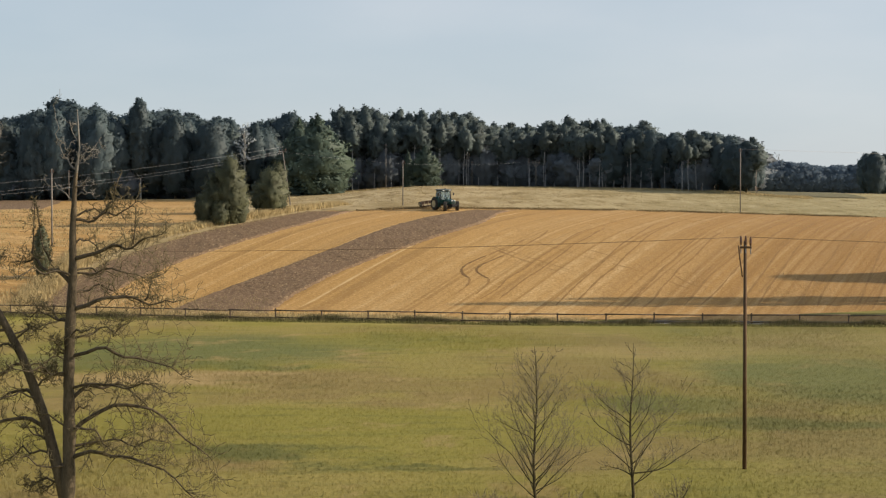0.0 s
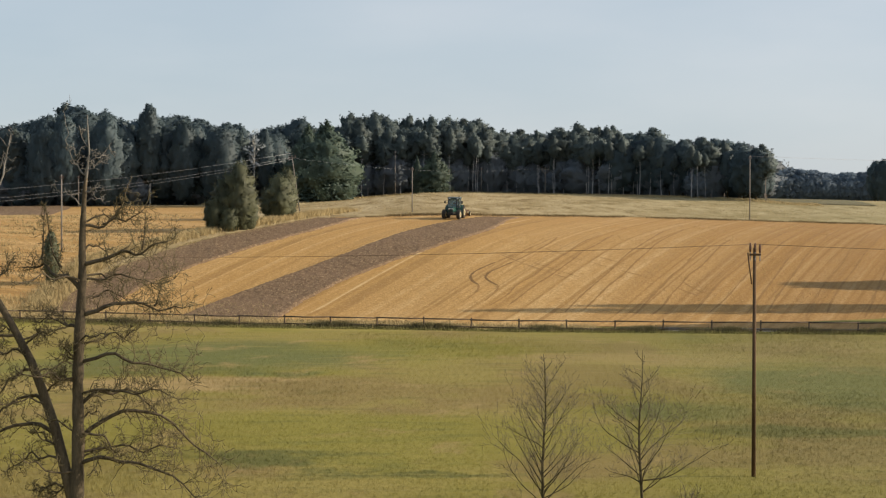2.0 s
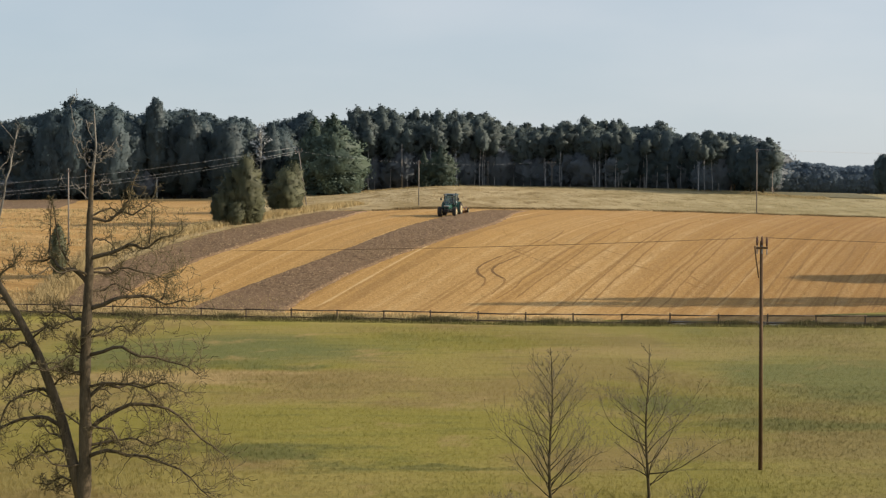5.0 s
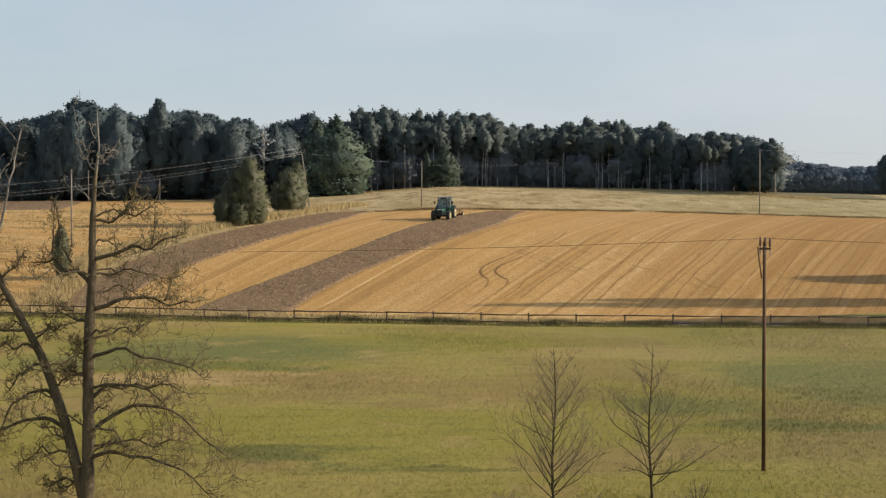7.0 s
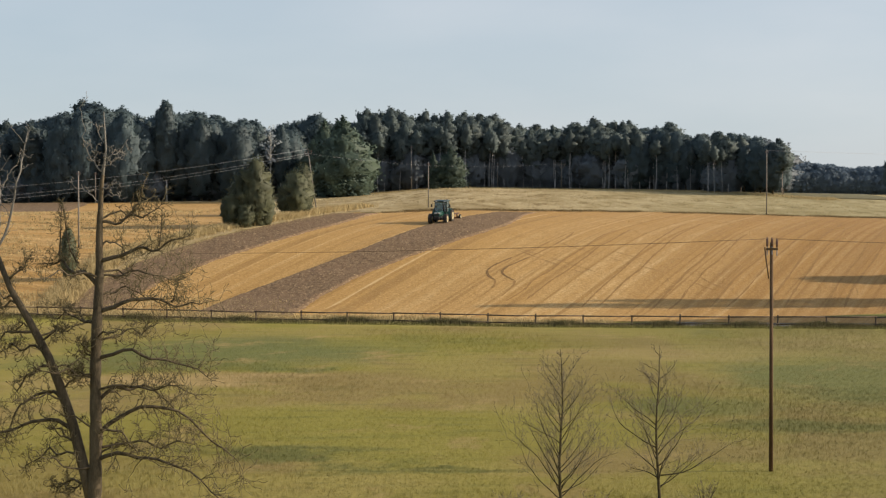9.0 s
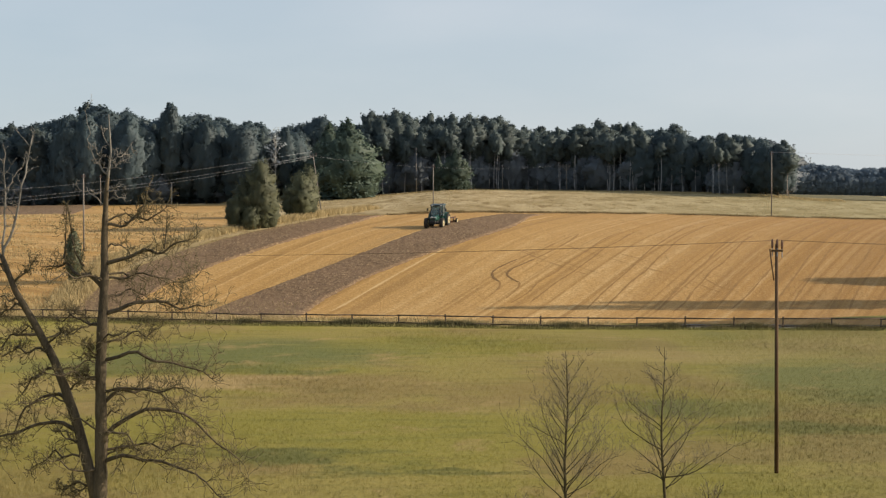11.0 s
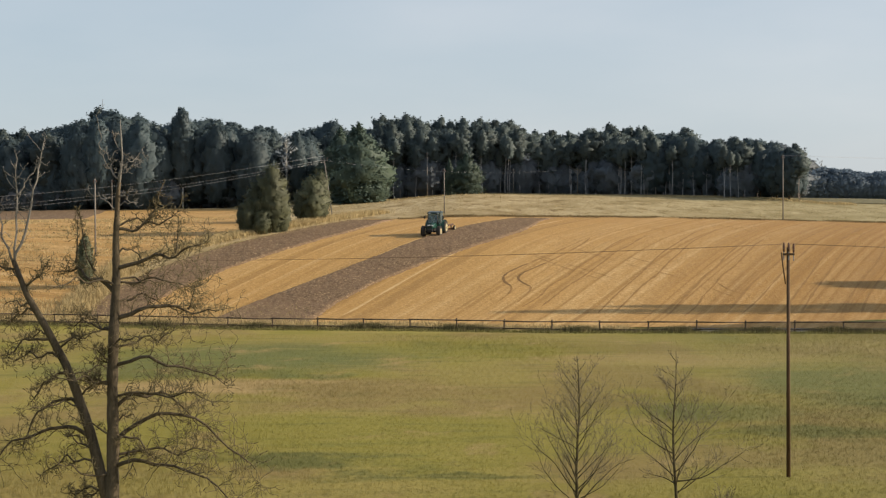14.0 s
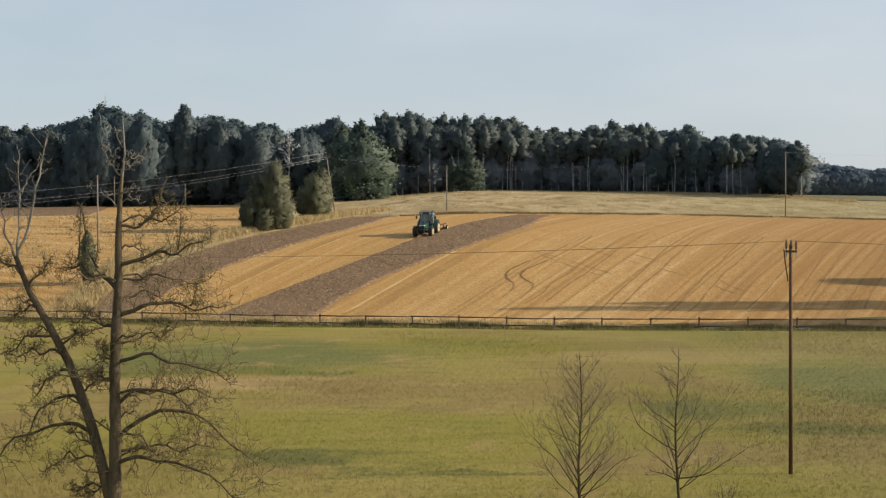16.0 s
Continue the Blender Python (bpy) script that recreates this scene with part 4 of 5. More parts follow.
def twigs(t, p, d, length, r, depth, rnd, wild, rise, thin):
    """A crooked shoot that splits again and again."""
    n = 5 if r > 0.01 else 3
    pts, rad = [p.copy()], [r]
    for i in range(n):
        d = (d + Vector((rnd.gauss(0, wild), rnd.gauss(0, wild), rnd.gauss(rise, wild)))).normalized()
        p = p + d * length / n
        pts.append(p.copy())
        rad.append(max(r * (1 - 0.75 * (i + 1) / n), min(r, 0.006)))
    t.add(pts, rad, 5 if r > 0.03 else 3)
    if depth <= 0:
        return
    for k in range(thin[depth - 1]):
        i = rnd.randint(1, n)
        side = Vector((rnd.gauss(0, 1), rnd.gauss(0, 1), rnd.gauss(0.15, 0.8))).normalized()
        dd = (pts[i] - pts[i - 1]).normalized()
        twigs(t, pts[i], (dd * 0.7 + side * 0.75).normalized(), length * rnd.uniform(0.4, 0.62), max(rad[i] * 0.75, min(r, 0.007)), depth - 1, rnd, wild, rise, thin)


def limb(holder, start, side, reach, arch, drop, away, r, rnd, fine, shoots=1.0, bark=None):
    """A main limb that leaves the trunk, arches and dips; its shoots go to fine."""
    pts, rad = [], []
    n = 12
    k1, k2 = rnd.uniform(0, 6), rnd.uniform(0, 6)
    for i in range(n + 1):
        u = i / n
        q = Vector((side * reach * u, away * reach * u, arch * 4 * u * (1 - u) * (1.25 - 0.5 * u) + drop * u * u))
        q += Vector((0.04 * math.sin(9 * u + k1), 0.14 * math.sin(7 * u + k2), 0.085 * math.sin(11 * u + k1) + 0.05 * math.sin(19 * u + k2))) * min(1, 3 * u) * min(1, reach / 1.6)
        pts.append(start + q)
        rad.append(r * (1 - 0.85 * u) + 0.006)
    t = Tubes()
    t.add(pts, rad, 7)
    for i in range(2, n + 1):
        for k in range(int((3.1 if i > 6 else 1.9 if i > 3 else 0.9) * shoots + rnd.random())):
            d = (pts[i] - pts[i - 1]).normalized()
            s = Vector((rnd.gauss(0, 0.7), rnd.gauss(0, 0.8), rnd.gauss(0.15, 0.9)))
            twigs(fine, pts[i], (d * 0.6 + s).normalized(), max(reach, 1.2) * rnd.uniform(0.16, 0.36), max(rad[i] * 0.45, 0.0135), 2, rnd, 0.38, 0.04, (3, 3))
    t.make("limb", bark or BARK, holder)


def along(pts, z):
    for a, b in zip(pts, pts[1:]):
        if a.z <= z <= b.z:
            return a.lerp(b, (z - a.z) / (b.z - a.z))
    return pts[-1].copy()


# limbs of the main trunk: height, side, reach, arch, dip, away, radius
MAIN_LIMBS = [(2.75, -1, 0.9, 0.15, -0.1, 0.4, 0.035), (3.58, 1, 3.7, 0.3, -0.9, -0.2, 0.062), (3.95, 1, 2.7, 0.06, 0.0, 0.25, 0.038), (4.25, 1, 3.9, 0.95, -0.75, 0.12, 0.066), (4.45, 1, 1.3, 0.1, -0.65, -0.3, 0.042),
              (5.2, 1, 2.3, 0.55, -0.35, 0.25, 0.056), (5.58, 1, 2.9, 0.12, 0.02, -0.2, 0.04), (6.48, 1, 3.2, 0.24, -0.5, -0.15, 0.056), (7.0, 1, 1.6, 0.1, 0.35, 0.3, 0.03), (7.8, 1, 2.9, 0.3, 0.12, 0.1, 0.066),
              (8.85, 1, 2.5, 0.06, -0.15, 0.3, 0.034), (9.25, 1, 2.6, 0.16, 0.68, -0.12, 0.062), (10.38, 1, 1.75, -0.03, 0.45, 0.15, 0.042), (8.5, -1, 1.7, 0.42, 0.72, 0.15, 0.066), (6.6, -1, 0.4, 0.05, 0.32, -0.3, 0.04),
              (7.4, -1, 1.5, 0.2, 0.3, 0.4, 0.034), (5.9, -1, 0.8, 0.1, 0.2, -0.4, 0.03)]
UPPER_LIMBS = [(11.8, -1, 0.52, 0.03, 0.75, 0.15, 0.024), (11.95, 1, 0.45, 0.0, 0.32, -0.3, 0.014), (12.6, -1, 0.3, 0.0, 0.6, 0.3, 0.009), (11.3, 1, 0.45, 0.02, 0.2, -0.4, 0.016), (12.2, 1, 0.6, 0.0, 0.5, 0.4, 0.009), (10.9, -1, 0.6, 0.1, 0.5, 0.4, 0.012),
               (11.0, 1, 0.55, 0.1, 0.1, 0.3, 0.012)]
# limbs of the leaning second trunk
SIDE_LIMBS = [(2.9, -1, 1.1, 0.1, -0.2, 0.2, 0.035), (4.4, -1, 2.9, 0.42, -0.75, -0.15, 0.064), (5.0, -1, 1.9, 0.62, -0.7, 0.2, 0.06), (6.25, -1, 1.0, 0.03, -0.68, -0.2, 0.05), (3.6, -1, 1.7, 0.25, -0.2, 0.3, 0.036),
              (6.55, -1, 1.6, 0.25, 0.05, 0.3, 0.04), (7.2, -1, 1.5, 0.12, -0.55, -0.2, 0.042), (8.0, -1, 0.9, 0.1, -0.4, 0.2, 0.036), (5.6, 1, 0.7, 0.1, 0.55, -0.3, 0.034), (6.9, 1, 0.7, 0.2, 0.4, -0.4, 0.03), (8.7, 1, 0.6, 0.1, 0.6, 0.3, 0.03),
              (9.2, -1, 0.9, 0.05, 0.5, -0.2, 0.034)]


def bare_oak():
    s, y0 = 0.016, 0.016 * FOCAL
    x0 = (118 - 784) * s
    rnd = random.Random(4)
    t = thing("bare_tree", x0, y0, 0, "old leafless tree with two dark crooked trunks", "tree", "bare trees")
    main, side, mt, st = Tubes(), Tubes(), Tubes(), Tubes()
    trunk = [Vector(p) for p in ((0.0, 0, -0.3), (-0.02, 0, 1.2), (0.0, 0, 2.5), (0.05, 0.03, 4.2), (0.04, 0, 6.0), (0.1, -0.05, 7.4), (0.17, 0, 8.8), (0.16, 0.05, 10.0), (0.24, 0, 11.4), (0.36, 0.05, 12.4), (0.31, 0, 13.55))]
    thick = (0.34, 0.26, 0.195, 0.172, 0.155, 0.142, 0.122, 0.098, 0.06, 0.03, 0.01)
    knots, girth = [], []
    for i in range(61):
        z = -0.3 + 12.0 * i / 60
        knots.append(along(trunk, z))
        girth.append(float(np.interp(z, [q.z for q in trunk], thick)) * rnd.uniform(0.9, 1.12))
    main.add(knots, girth, 10)
    top = Tubes()
    top.add([along(trunk, z) for z in (11.6, 12.0, 12.4, 13.0, 13.5)], (0.046, 0.038, 0.028, 0.02, 0.009), 7)
    second = [Vector(p) for p in ((-0.04, 0.05, 2.2), (-0.28, 0.1, 3.2), (-0.64, 0.15, 4.6), (-1.02, 0.2, 5.7), (-1.33, 0.2, 6.5), (-1.93, 0.25, 7.6), (-2.47, 0.3, 8.5), (-2.85, 0.3, 9.5))]
    side.add(second, (0.18, 0.165, 0.15, 0.138, 0.125, 0.11, 0.09, 0.07), 8)
    def stem(pts, r, holder_list, spray=2):
        tb = Tubes()
        q = [Vector(a).lerp(Vector(b), k / 4) + Vector((rnd.gauss(0, 0.025), rnd.gauss(0, 0.03), 0)) for a, b in zip(pts, pts[1:]) for k in range(4)] + [Vector(pts[-1])]
        q[0] = Vector(pts[0])
        tb.add(q, [r * (1 - 0.85 * i / len(q)) + 0.006 for i in range(len(q))], 6)
        for i in range(2, len(q)):
            for _ in range(spray if i < len(q) - 1 else 1):
                twigs(dt, q[i], Vector((rnd.gauss(0, 0.8), rnd.gauss(0, 0.8), 0.8)).normalized(), rnd.uniform(0.25, 0.6), 0.012, 1, rnd, 0.3, 0.05, (2,))
        holder_list.append(tb)

    dt, stems = Tubes(), []
    stem(((-2.83, 0.3, 9.4), (-2.43, 0.3, 10.5), (-2.19, 0.35, 11.8), (-1.96, 0.35, 12.85)), 0.042, stems)
    stem(((-2.8, 0.3, 9.35), (-2.74, 0.2, 11.2), (-2.7, 0.25, 12.4)), 0.032, stems)
    stem(((-2.72, 0.2, 11.3), (-2.5, 0.25, 11.7), (-2.24, 0.33, 12.0)), 0.016, stems, 0)
    stem(((-2.84, 0.3, 9.4), (-3.15, 0.3, 10.2), (-3.35, 0.3, 11.4)), 0.034, stems)
    stem(((-0.3, 0.1, 12.5), (-0.27, 0.08, 13.1), (-0.38, 0.05, 13.62)), 0.007, stems, 0)
    mob, sob = main.make("trunk", BARK, t), side.make("trunk", BARK, t)
    top.make("trunk_top", PALEWOOD, mob)
    for tb in stems:
        tb.make("stem", PALEWOOD, sob)
    for z, sd, reach, arch, drop, away, r in MAIN_LIMBS:
        limb(mob, along(trunk, z), sd, reach, arch, drop, away, r, rnd, mt)
    for z, sd, reach, arch, drop, away, r in UPPER_LIMBS:
        limb(mob, along(trunk, z), sd, reach, arch, drop, away, r, rnd, dt, 0.16, PALEWOOD)
    for x, z, up, out in ((-0.42, 9.2, 1.7, -0.45), (-1.0, 9.42, 1.4, 0.08), (1.85, 9.68, 1.0, 0.1), (0.75, 10.42, 1.1, 0.7), (2.2, 8.1, 0.7, 0.2)):  # shoots that stand up from limbs
        limb(mob, Vector((x, 0.05, z)), 1, out, 0.0, up, 0.3, 0.03, rnd, mt, 0.6)
    dt.make("twig_crown", PALEWOOD, mob)
    for z, sd, reach, arch, drop, away, r in SIDE_LIMBS:
        limb(sob, along(second, z), sd, reach, arch, drop, away, r, rnd, st)
    for k in range(14):  # lesser limbs all round
        z = 3.0 + 7.5 * (k + rnd.random()) / 14
        limb(mob, along(trunk, z), rnd.choice((-1, 1)), rnd.uniform(0.5, 1.5), rnd.uniform(0, 0.3), rnd.uniform(-0.2, 0.7), rnd.uniform(-1.5, 1.5), 0.03, rnd, mt, 0.35)
    for k in range(8):
        z = 3.4 + 6.0 * (k + rnd.random()) / 8
        limb(sob, along(second, z), rnd.choice((-1, -1, 1)), rnd.uniform(0.5, 1.3), rnd.uniform(0, 0.3), rnd.uniform(-0.2, 0.7), rnd.uniform(-1.5, 1.5), 0.025, rnd, st, 0.35)
    mt.make("twig_crown", TWIG, mob)
    st.make("twig_crown", TWIG, sob)


bare_oak()


def bare_sapling(x, y, h, seed, spread, start_u, lean, label, n=34, crook=0.09, low=()):
    rnd = random.Random(seed)
    t = thing("bare_tree", x, y, lz(x, y), label, "tree", "bare trees")
    tr, tw = Tubes(), Tubes()
    pts = [Vector((lean * (math.sin(i * 0.42 + seed) - math.sin(seed)) * 0.22 + rnd.gauss(0, 0.012), 0.05 * math.cos(i), h * i / 16 - (0.2 if i == 0 else 0))) for i in range(17)]
    tr.add(pts, [0.058 * (1 - i / 16) ** 0.85 + 0.005 for i in range(17)], 8)
    stem = tr.make("trunk", SAPBARK, t)
    # branches: height share, bearing, reach, first rise, radius
    plan = [(u, a, reach, rise, r) for u, a, reach, rise, r in low]
    for k in range(n):
        u = start_u + (0.96 - start_u) * ((k + rnd.random() * 0.6) / n) ** 1.1
        plan.append((u, k * 2.4 + rnd.uniform(-0.5, 0.5), spread * (1 - u) ** 0.75 * rnd.uniform(0.5, 1.15), rnd.uniform(0.75, 1.35), 0.008 + 0.019 * (1 - u) * rnd.uniform(0.6, 1.2)))
    for u, a, reach, rise, r in plan:
        dd = Vector((math.cos(a), math.sin(a), rise)).normalized()
        q, rad = [along(pts, h * u)], [r]
        for i in range(9):
            bend = max(crook, 0.09) if r > 0.0185 else crook
            dd = (dd + Vector((rnd.gauss(0, bend), rnd.gauss(0, bend), rnd.gauss(0.03, bend)))).normalized()
            q.append(q[-1] + dd * reach * 1.2 / 9)
            rad.append(max(r * (1 - 0.85 * (i + 1) / 9), 0.0035))
        br = Tubes()
        br.add(q, rad, 5)
        br.make("branch", SAPBARK, stem)
        for i in range(2, 10):
            for _ in range(2 if reach > 0.7 else 1):
                sd = Vector((rnd.gauss(0, 1), rnd.gauss(0, 1), rnd.gauss(0.55, 0.6))).normalized()
                twigs(tw, q[i], ((q[i] - q[i - 1]).normalized() + sd * 0.9).normalized(), max(reach, 0.3) * rnd.uniform(0.2, 0.46), 0.0036 if i < 6 else 0.003, 2 if u < 0.8 else 1, rnd, 0.13, 0.1, (2, 2))
    tw.make("twig_crown", FINE, stem)


bare_sapling((948 - 784) / FOCAL * 64, 64.0, 5.75, 3, 2.5, 0.06, 0.25, "young leafless tree with a fine upswept crown", 42, 0.06, ((0.05, 3.0, 2.0, 0.7, 0.022), (0.09, 0.1, 2.0, 0.5, 0.02)))
bare_sapling((1121 - 784) / FOCAL * 64.5, 64.5, 5.85, 8, 2.3, 0.1, 0.22, "young leafless tree with a forked crooked stem", 26, 0.1,
             ((0.19, 0.0, 2.4, 0.12, 0.03), (0.17, 3.3, 0.9, 0.7, 0.028), (0.12, 0.35, 1.6, 0.5, 0.026), (0.36, 3.1, 2.0, 0.3, 0.027), (0.31, 0.1, 2.3, 0.85, 0.027), (0.5, 3.3, 1.5, 0.8, 0.02)))



def bare_shrub(x, y, h, seed):
    """A clump of thin stems from one stool."""
    rnd = random.Random(seed)
    t = thing("bare_shrub", x, y, lz(x, y), "low leafless shrub of thin twigs in the meadow grass", "shrub", "bare shrubs")
    tw = Tubes()
    for k in range(7):
        a = k * 0.9 + rnd.uniform(-0.3, 0.3)
        stem = Tubes()
        q, d = [Vector((0.05 * math.cos(a), 0.05 * math.sin(a), -0.05))], Vector((0.4 * math.cos(a), 0.4 * math.sin(a), 1)).normalized()
        for i in range(6):
            d = (d + Vector((rnd.gauss(0, 0.1), rnd.gauss(0, 0.1), 0.05))).normalized()
            q.append(q[-1] + d * h * rnd.uniform(0.8, 1.1) / 6)
        stem.add(q, [0.012 * (1 - i / 7) + 0.003 for i in range(7)], 4)
        stem.make("stem", SAPBARK, t)
        for i in range(2, 7):
            for _ in range(2):
                twigs(tw, q[i], (d + Vector((rnd.gauss(0, 0.7), rnd.gauss(0, 0.7), 0.3))).normalized(), h * rnd.uniform(0.15, 0.35), 0.004, 1, rnd, 0.15, 0.08, (2,))
    tw.make("twig_crown", FINE, t)


for px, y, h in ((864, 60.0, 1.05), (1012, 60.5, 1.0), (885, 61.0, 0.85), (1178, 61.0, 0.9), (1204, 64.0, 0.9)):
    bare_shrub((px - 784) / FOCAL * y, y, h, px)

# ================= tractor =================


def wheel(name, parent, r, w, m, lugs):
    """Tyre with raised lugs, dished rim and hub; turns about its own x axis."""
    hub = new(name)
    hub.parent = parent
    hub.matrix_basis = m
    bm = bmesh.new()
    n, prof = 28, ((-0.5, 0.56), (-0.5, 0.88), (-0.36, 0.97), (0.36, 0.97), (0.5, 0.88), (0.5, 0.56))
    rings = []
    for i in range(n):
        a = 2 * math.pi * i / n
        rings.append([bm.verts.new((w * q, r * k * math.cos(a), r * k * math.sin(a))) for q, k in prof])
    for i in range(n):
        A, B = rings[i], rings[(i + 1) % n]
        for k in range(len(prof)):
            q = (k + 1) % len(prof)
            bm.faces.new((A[k], A[q], B[q], B[k]))
    for i in range(lugs):
        for sd in (-1, 1):
            a = 360 * (i + (0.5 if sd > 0 else 0)) / lugs
            box(bm, (w * 0.46, r * 0.07, r * 0.07), pose(0, 0, 0, a) @ pose(sd * w * 0.24, 0, r * 0.965, 0, 0, sd * 35))
    bmesh.ops.recalc_face_normals(bm, faces=bm.faces)
    part("tyre", bm, RUBBER, hub)
    bm = bmesh.new()
    cyl(bm, r * 0.57, r * 0.57, w * 0.8, pose(0, 0, 0, 0, 90), 24)
    for sd in (-1, 1):
        cyl(bm, r * 0.46, r * 0.56, w * 0.16, pose(sd * w * 0.42, 0, 0, 0, 90 * sd), 24)
        cyl(bm, r * 0.16, r * 0.2, w * 0.3, pose(sd * w * 0.5, 0, 0, 0, 90 * sd), 12)
    part("rim", bm, RIM, hub, "dusty pale yellow rim")
    return hub


def build_tractor():
    """Faces -y; stands on z = 0 with the origin between the axles."""
    t = thing("tractor", 0, 0, 0, "dark green farm tractor with glazed cab and pale rims ploughing", "tractor")
    # hood, sloped to the nose
    bm = bmesh.new()
    box(bm, (0.82, 1.75, 0.72), pose(0, -1.25, 1.28), 0.09)
    for v in bm.verts:
        if v.co.y < -1.2:
            k = (-1.2 - v.co.y) / 0.93
            v.co.x *= 1 - 0.14 * k
            if v.co.z > 1.3:
                v.co.z -= 0.16 * k
    hood = part("hood", bm, GREEN, t, "dark green sloping engine hood", True)
    bm = bmesh.new()
    for i in range(5):
        box(bm, (0.5, 0.03, 0.05), pose(0, -2.13, 1.0 + 0.09 * i))
    part("grille", bm, BLACK, hood, "black slatted grille")
    for sd in (-1, 1):
        part("headlight", box(bmesh.new(), (0.28, 0.06, 0.2), pose(sd * 0.2, -2.1, 1.4, 24), 0.02), LAMP, hood)
    bm = bmesh.new()
    box(bm, (0.5, 3.3, 0.45), pose(0, -0.55, 0.78), 0.05)
    box(bm, (1.5, 0.22, 0.22), pose(0, -1.55, 0.62), 0.03)
    box(bm, (1.55, 0.35, 0.35), pose(0, 0.95, 0.85), 0.05)
    part("chassis", bm, BLACK, t)
    bm = bmesh.new()
    for i in range(6):
        box(bm, (0.11, 0.3, 0.36), pose(-0.3 + 0.12 * i, -2.3, 0.82), 0.02)
    part("front_weights", bm, BLACK, t, "black cast front weights")
    # cab
    bm = bmesh.new()
    box(bm, (1.56, 1.3, 0.55), pose(0, 0.42, 1.2), 0.06)
    part("cab_base", bm, GREEN, t)
    for sd in (-1, 1):
        tr = Tubes()
        tr.add([Vector((sd * 0.78, -0.22, 1.4)), Vector((sd * 0.81, -0.12, 2.1)), Vector((sd * 0.75, 0.0, 2.68))], (0.06, 0.055, 0.055), 6)
        tr.make("cab_pillar", BLACK, t)
        tr = Tubes()
        tr.add([Vector((sd * 0.84, 0.55, 1.4)), Vector((sd * 0.86, 0.56, 2.1)), Vector((sd * 0.78, 0.56, 2.68))], (0.05, 0.05, 0.05), 6)
        tr.make("cab_pillar", BLACK, t)
        tr = Tubes()
        tr.add([Vector((sd * 0.78, 1.1, 1.4)), Vector((sd * 0.81, 1.13, 2.1)), Vector((sd * 0.74, 1.05, 2.68))], (0.06, 0.06, 0.055), 6)
        tr.make("cab_pillar", BLACK, t)
    for sd in (-1, 1):
        bm = bmesh.new()
        box(bm, (0.02, 1.2, 1.2), pose(sd * 0.81, 0.47, 2.06, 0, -sd * 2))
        part("side_window", bm, GLASS, t)
    part("windscreen", box(bmesh.new(), (1.5, 0.02, 1.22), pose(0, -0.14, 2.06, -9)), GLASS, t)
    part("rear_window", box(bmesh.new(), (1.5, 0.02, 1.2), pose(0, 1.1, 2.06, 3)), GLASS, t)
    bm = bmesh.new()
    box(bm, (0.5, 0.5, 0.16), pose(0, 0.75, 1.5), 0.05)
    box(bm, (0.48, 0.13, 0.65), pose(0, 1.0, 1.85, -6), 0.05)
    part("driver_seat", bm, BLACK, t)
    tr = Tubes()
    for i in range(14):
        a0, a1 = 2 * math.pi * i / 14, 2 * math.pi * (i + 1) / 14
        tr.add([Vector((0.2 * math.cos(a), 0.15 + 0.12 * math.sin(a), 1.85 + 0.14 * math.sin(a))) for a in (a0, a1)], (0.018, 0.018), 4)
    tr.add([Vector((0, -0.1, 1.45)), Vector((0, 0.15, 1.85))], (0.03, 0.025), 5)
    tr.make("steering_wheel", BLACK, t)
    bm = bmesh.new()
    box(bm, (1.74, 1.56, 0.2), pose(0, 0.46, 2.77), 0.085)
    roof = part("cab_roof", bm, ROOFPAINT, t, "dull green cab roof", True)
    for sd in (-1, 1):
        part("work_light", box(bmesh.new(), (0.26, 0.06, 0.11), pose(sd * 0.55, -0.33, 2.75), 0.02), LAMP, roof)
    part("beacon", cyl(bmesh.new(), 0.07, 0.06, 0.16, pose(0.55, 0.9, 2.92), 10), ORANGE, roof)
    # rear fenders
    for sd in (-1, 1):
        bm = bmesh.new()
        for i in range(9):
            a = radians(-10 + 17.5 * i)
            box(bm, (0.5, 0.32, 0.05), pose(sd * 0.93, 0.95 - 0.95 * math.cos(a), 0.85 + 0.95 * math.sin(a), 90 + math.degrees(-a)), 0)
        part("fender", bm, GREEN, t)
        bm = bmesh.new()
        for i in range(3):
            box(bm, (0.3, 0.3, 0.04), pose(sd * 0.85, -0.1, 0.45 + 0.3 * i), 0.01)
        box(bm, (0.04, 0.06, 0.8), pose(sd * 0.97, -0.1, 0.8), 0.01)
        part("step", bm, BLACK, t)
        tr = Tubes()
        tr.add([Vector((sd * 0.78, -0.1, 2.45)), Vector((sd * 1.1, -0.25, 2.45)), Vector((sd * 1.18, -0.25, 2.35))], (0.02, 0.02, 0.02), 5)
        mir = tr.make("mirror_arm", BLACK, t)
        part("mirror", box(bmesh.new(), (0.2, 0.06, 0.34), pose(sd * 1.2, -0.26, 2.22), 0.02), BLACK, mir)
    bm = bmesh.new()
    cyl(bm, 0.06, 0.06, 1.35, pose(0.5, -0.5, 2.1), 10)
    cyl(bm, 0.085, 0.085, 0.6, pose(0.5, -0.5, 1.85), 10)
    part("exhaust_stack", bm, BLACK, t, smooth=True)
    rears, fronts = [], []
    for sd in (-1, 1):
        rears.append(wheel("rear_wheel", t, 0.85, 0.58, pose(sd * 1.02, 0.95, 0.85), 16))
        fronts.append(wheel("front_wheel", t, 0.66, 0.48, pose(sd * 1.0, -1.55, 0.66), 14))
    # mounted plough, which drops to the ground after the turn
    pl = new("plough")
    pl.parent = t
    tagged(pl, "worn red mounted plough with four shares")
    bm = bmesh.new()
    box(bm, (0.16, 3.3, 0.16), pose(0.55, 1.75, 0.5, 0, 0, -19), 0.02)
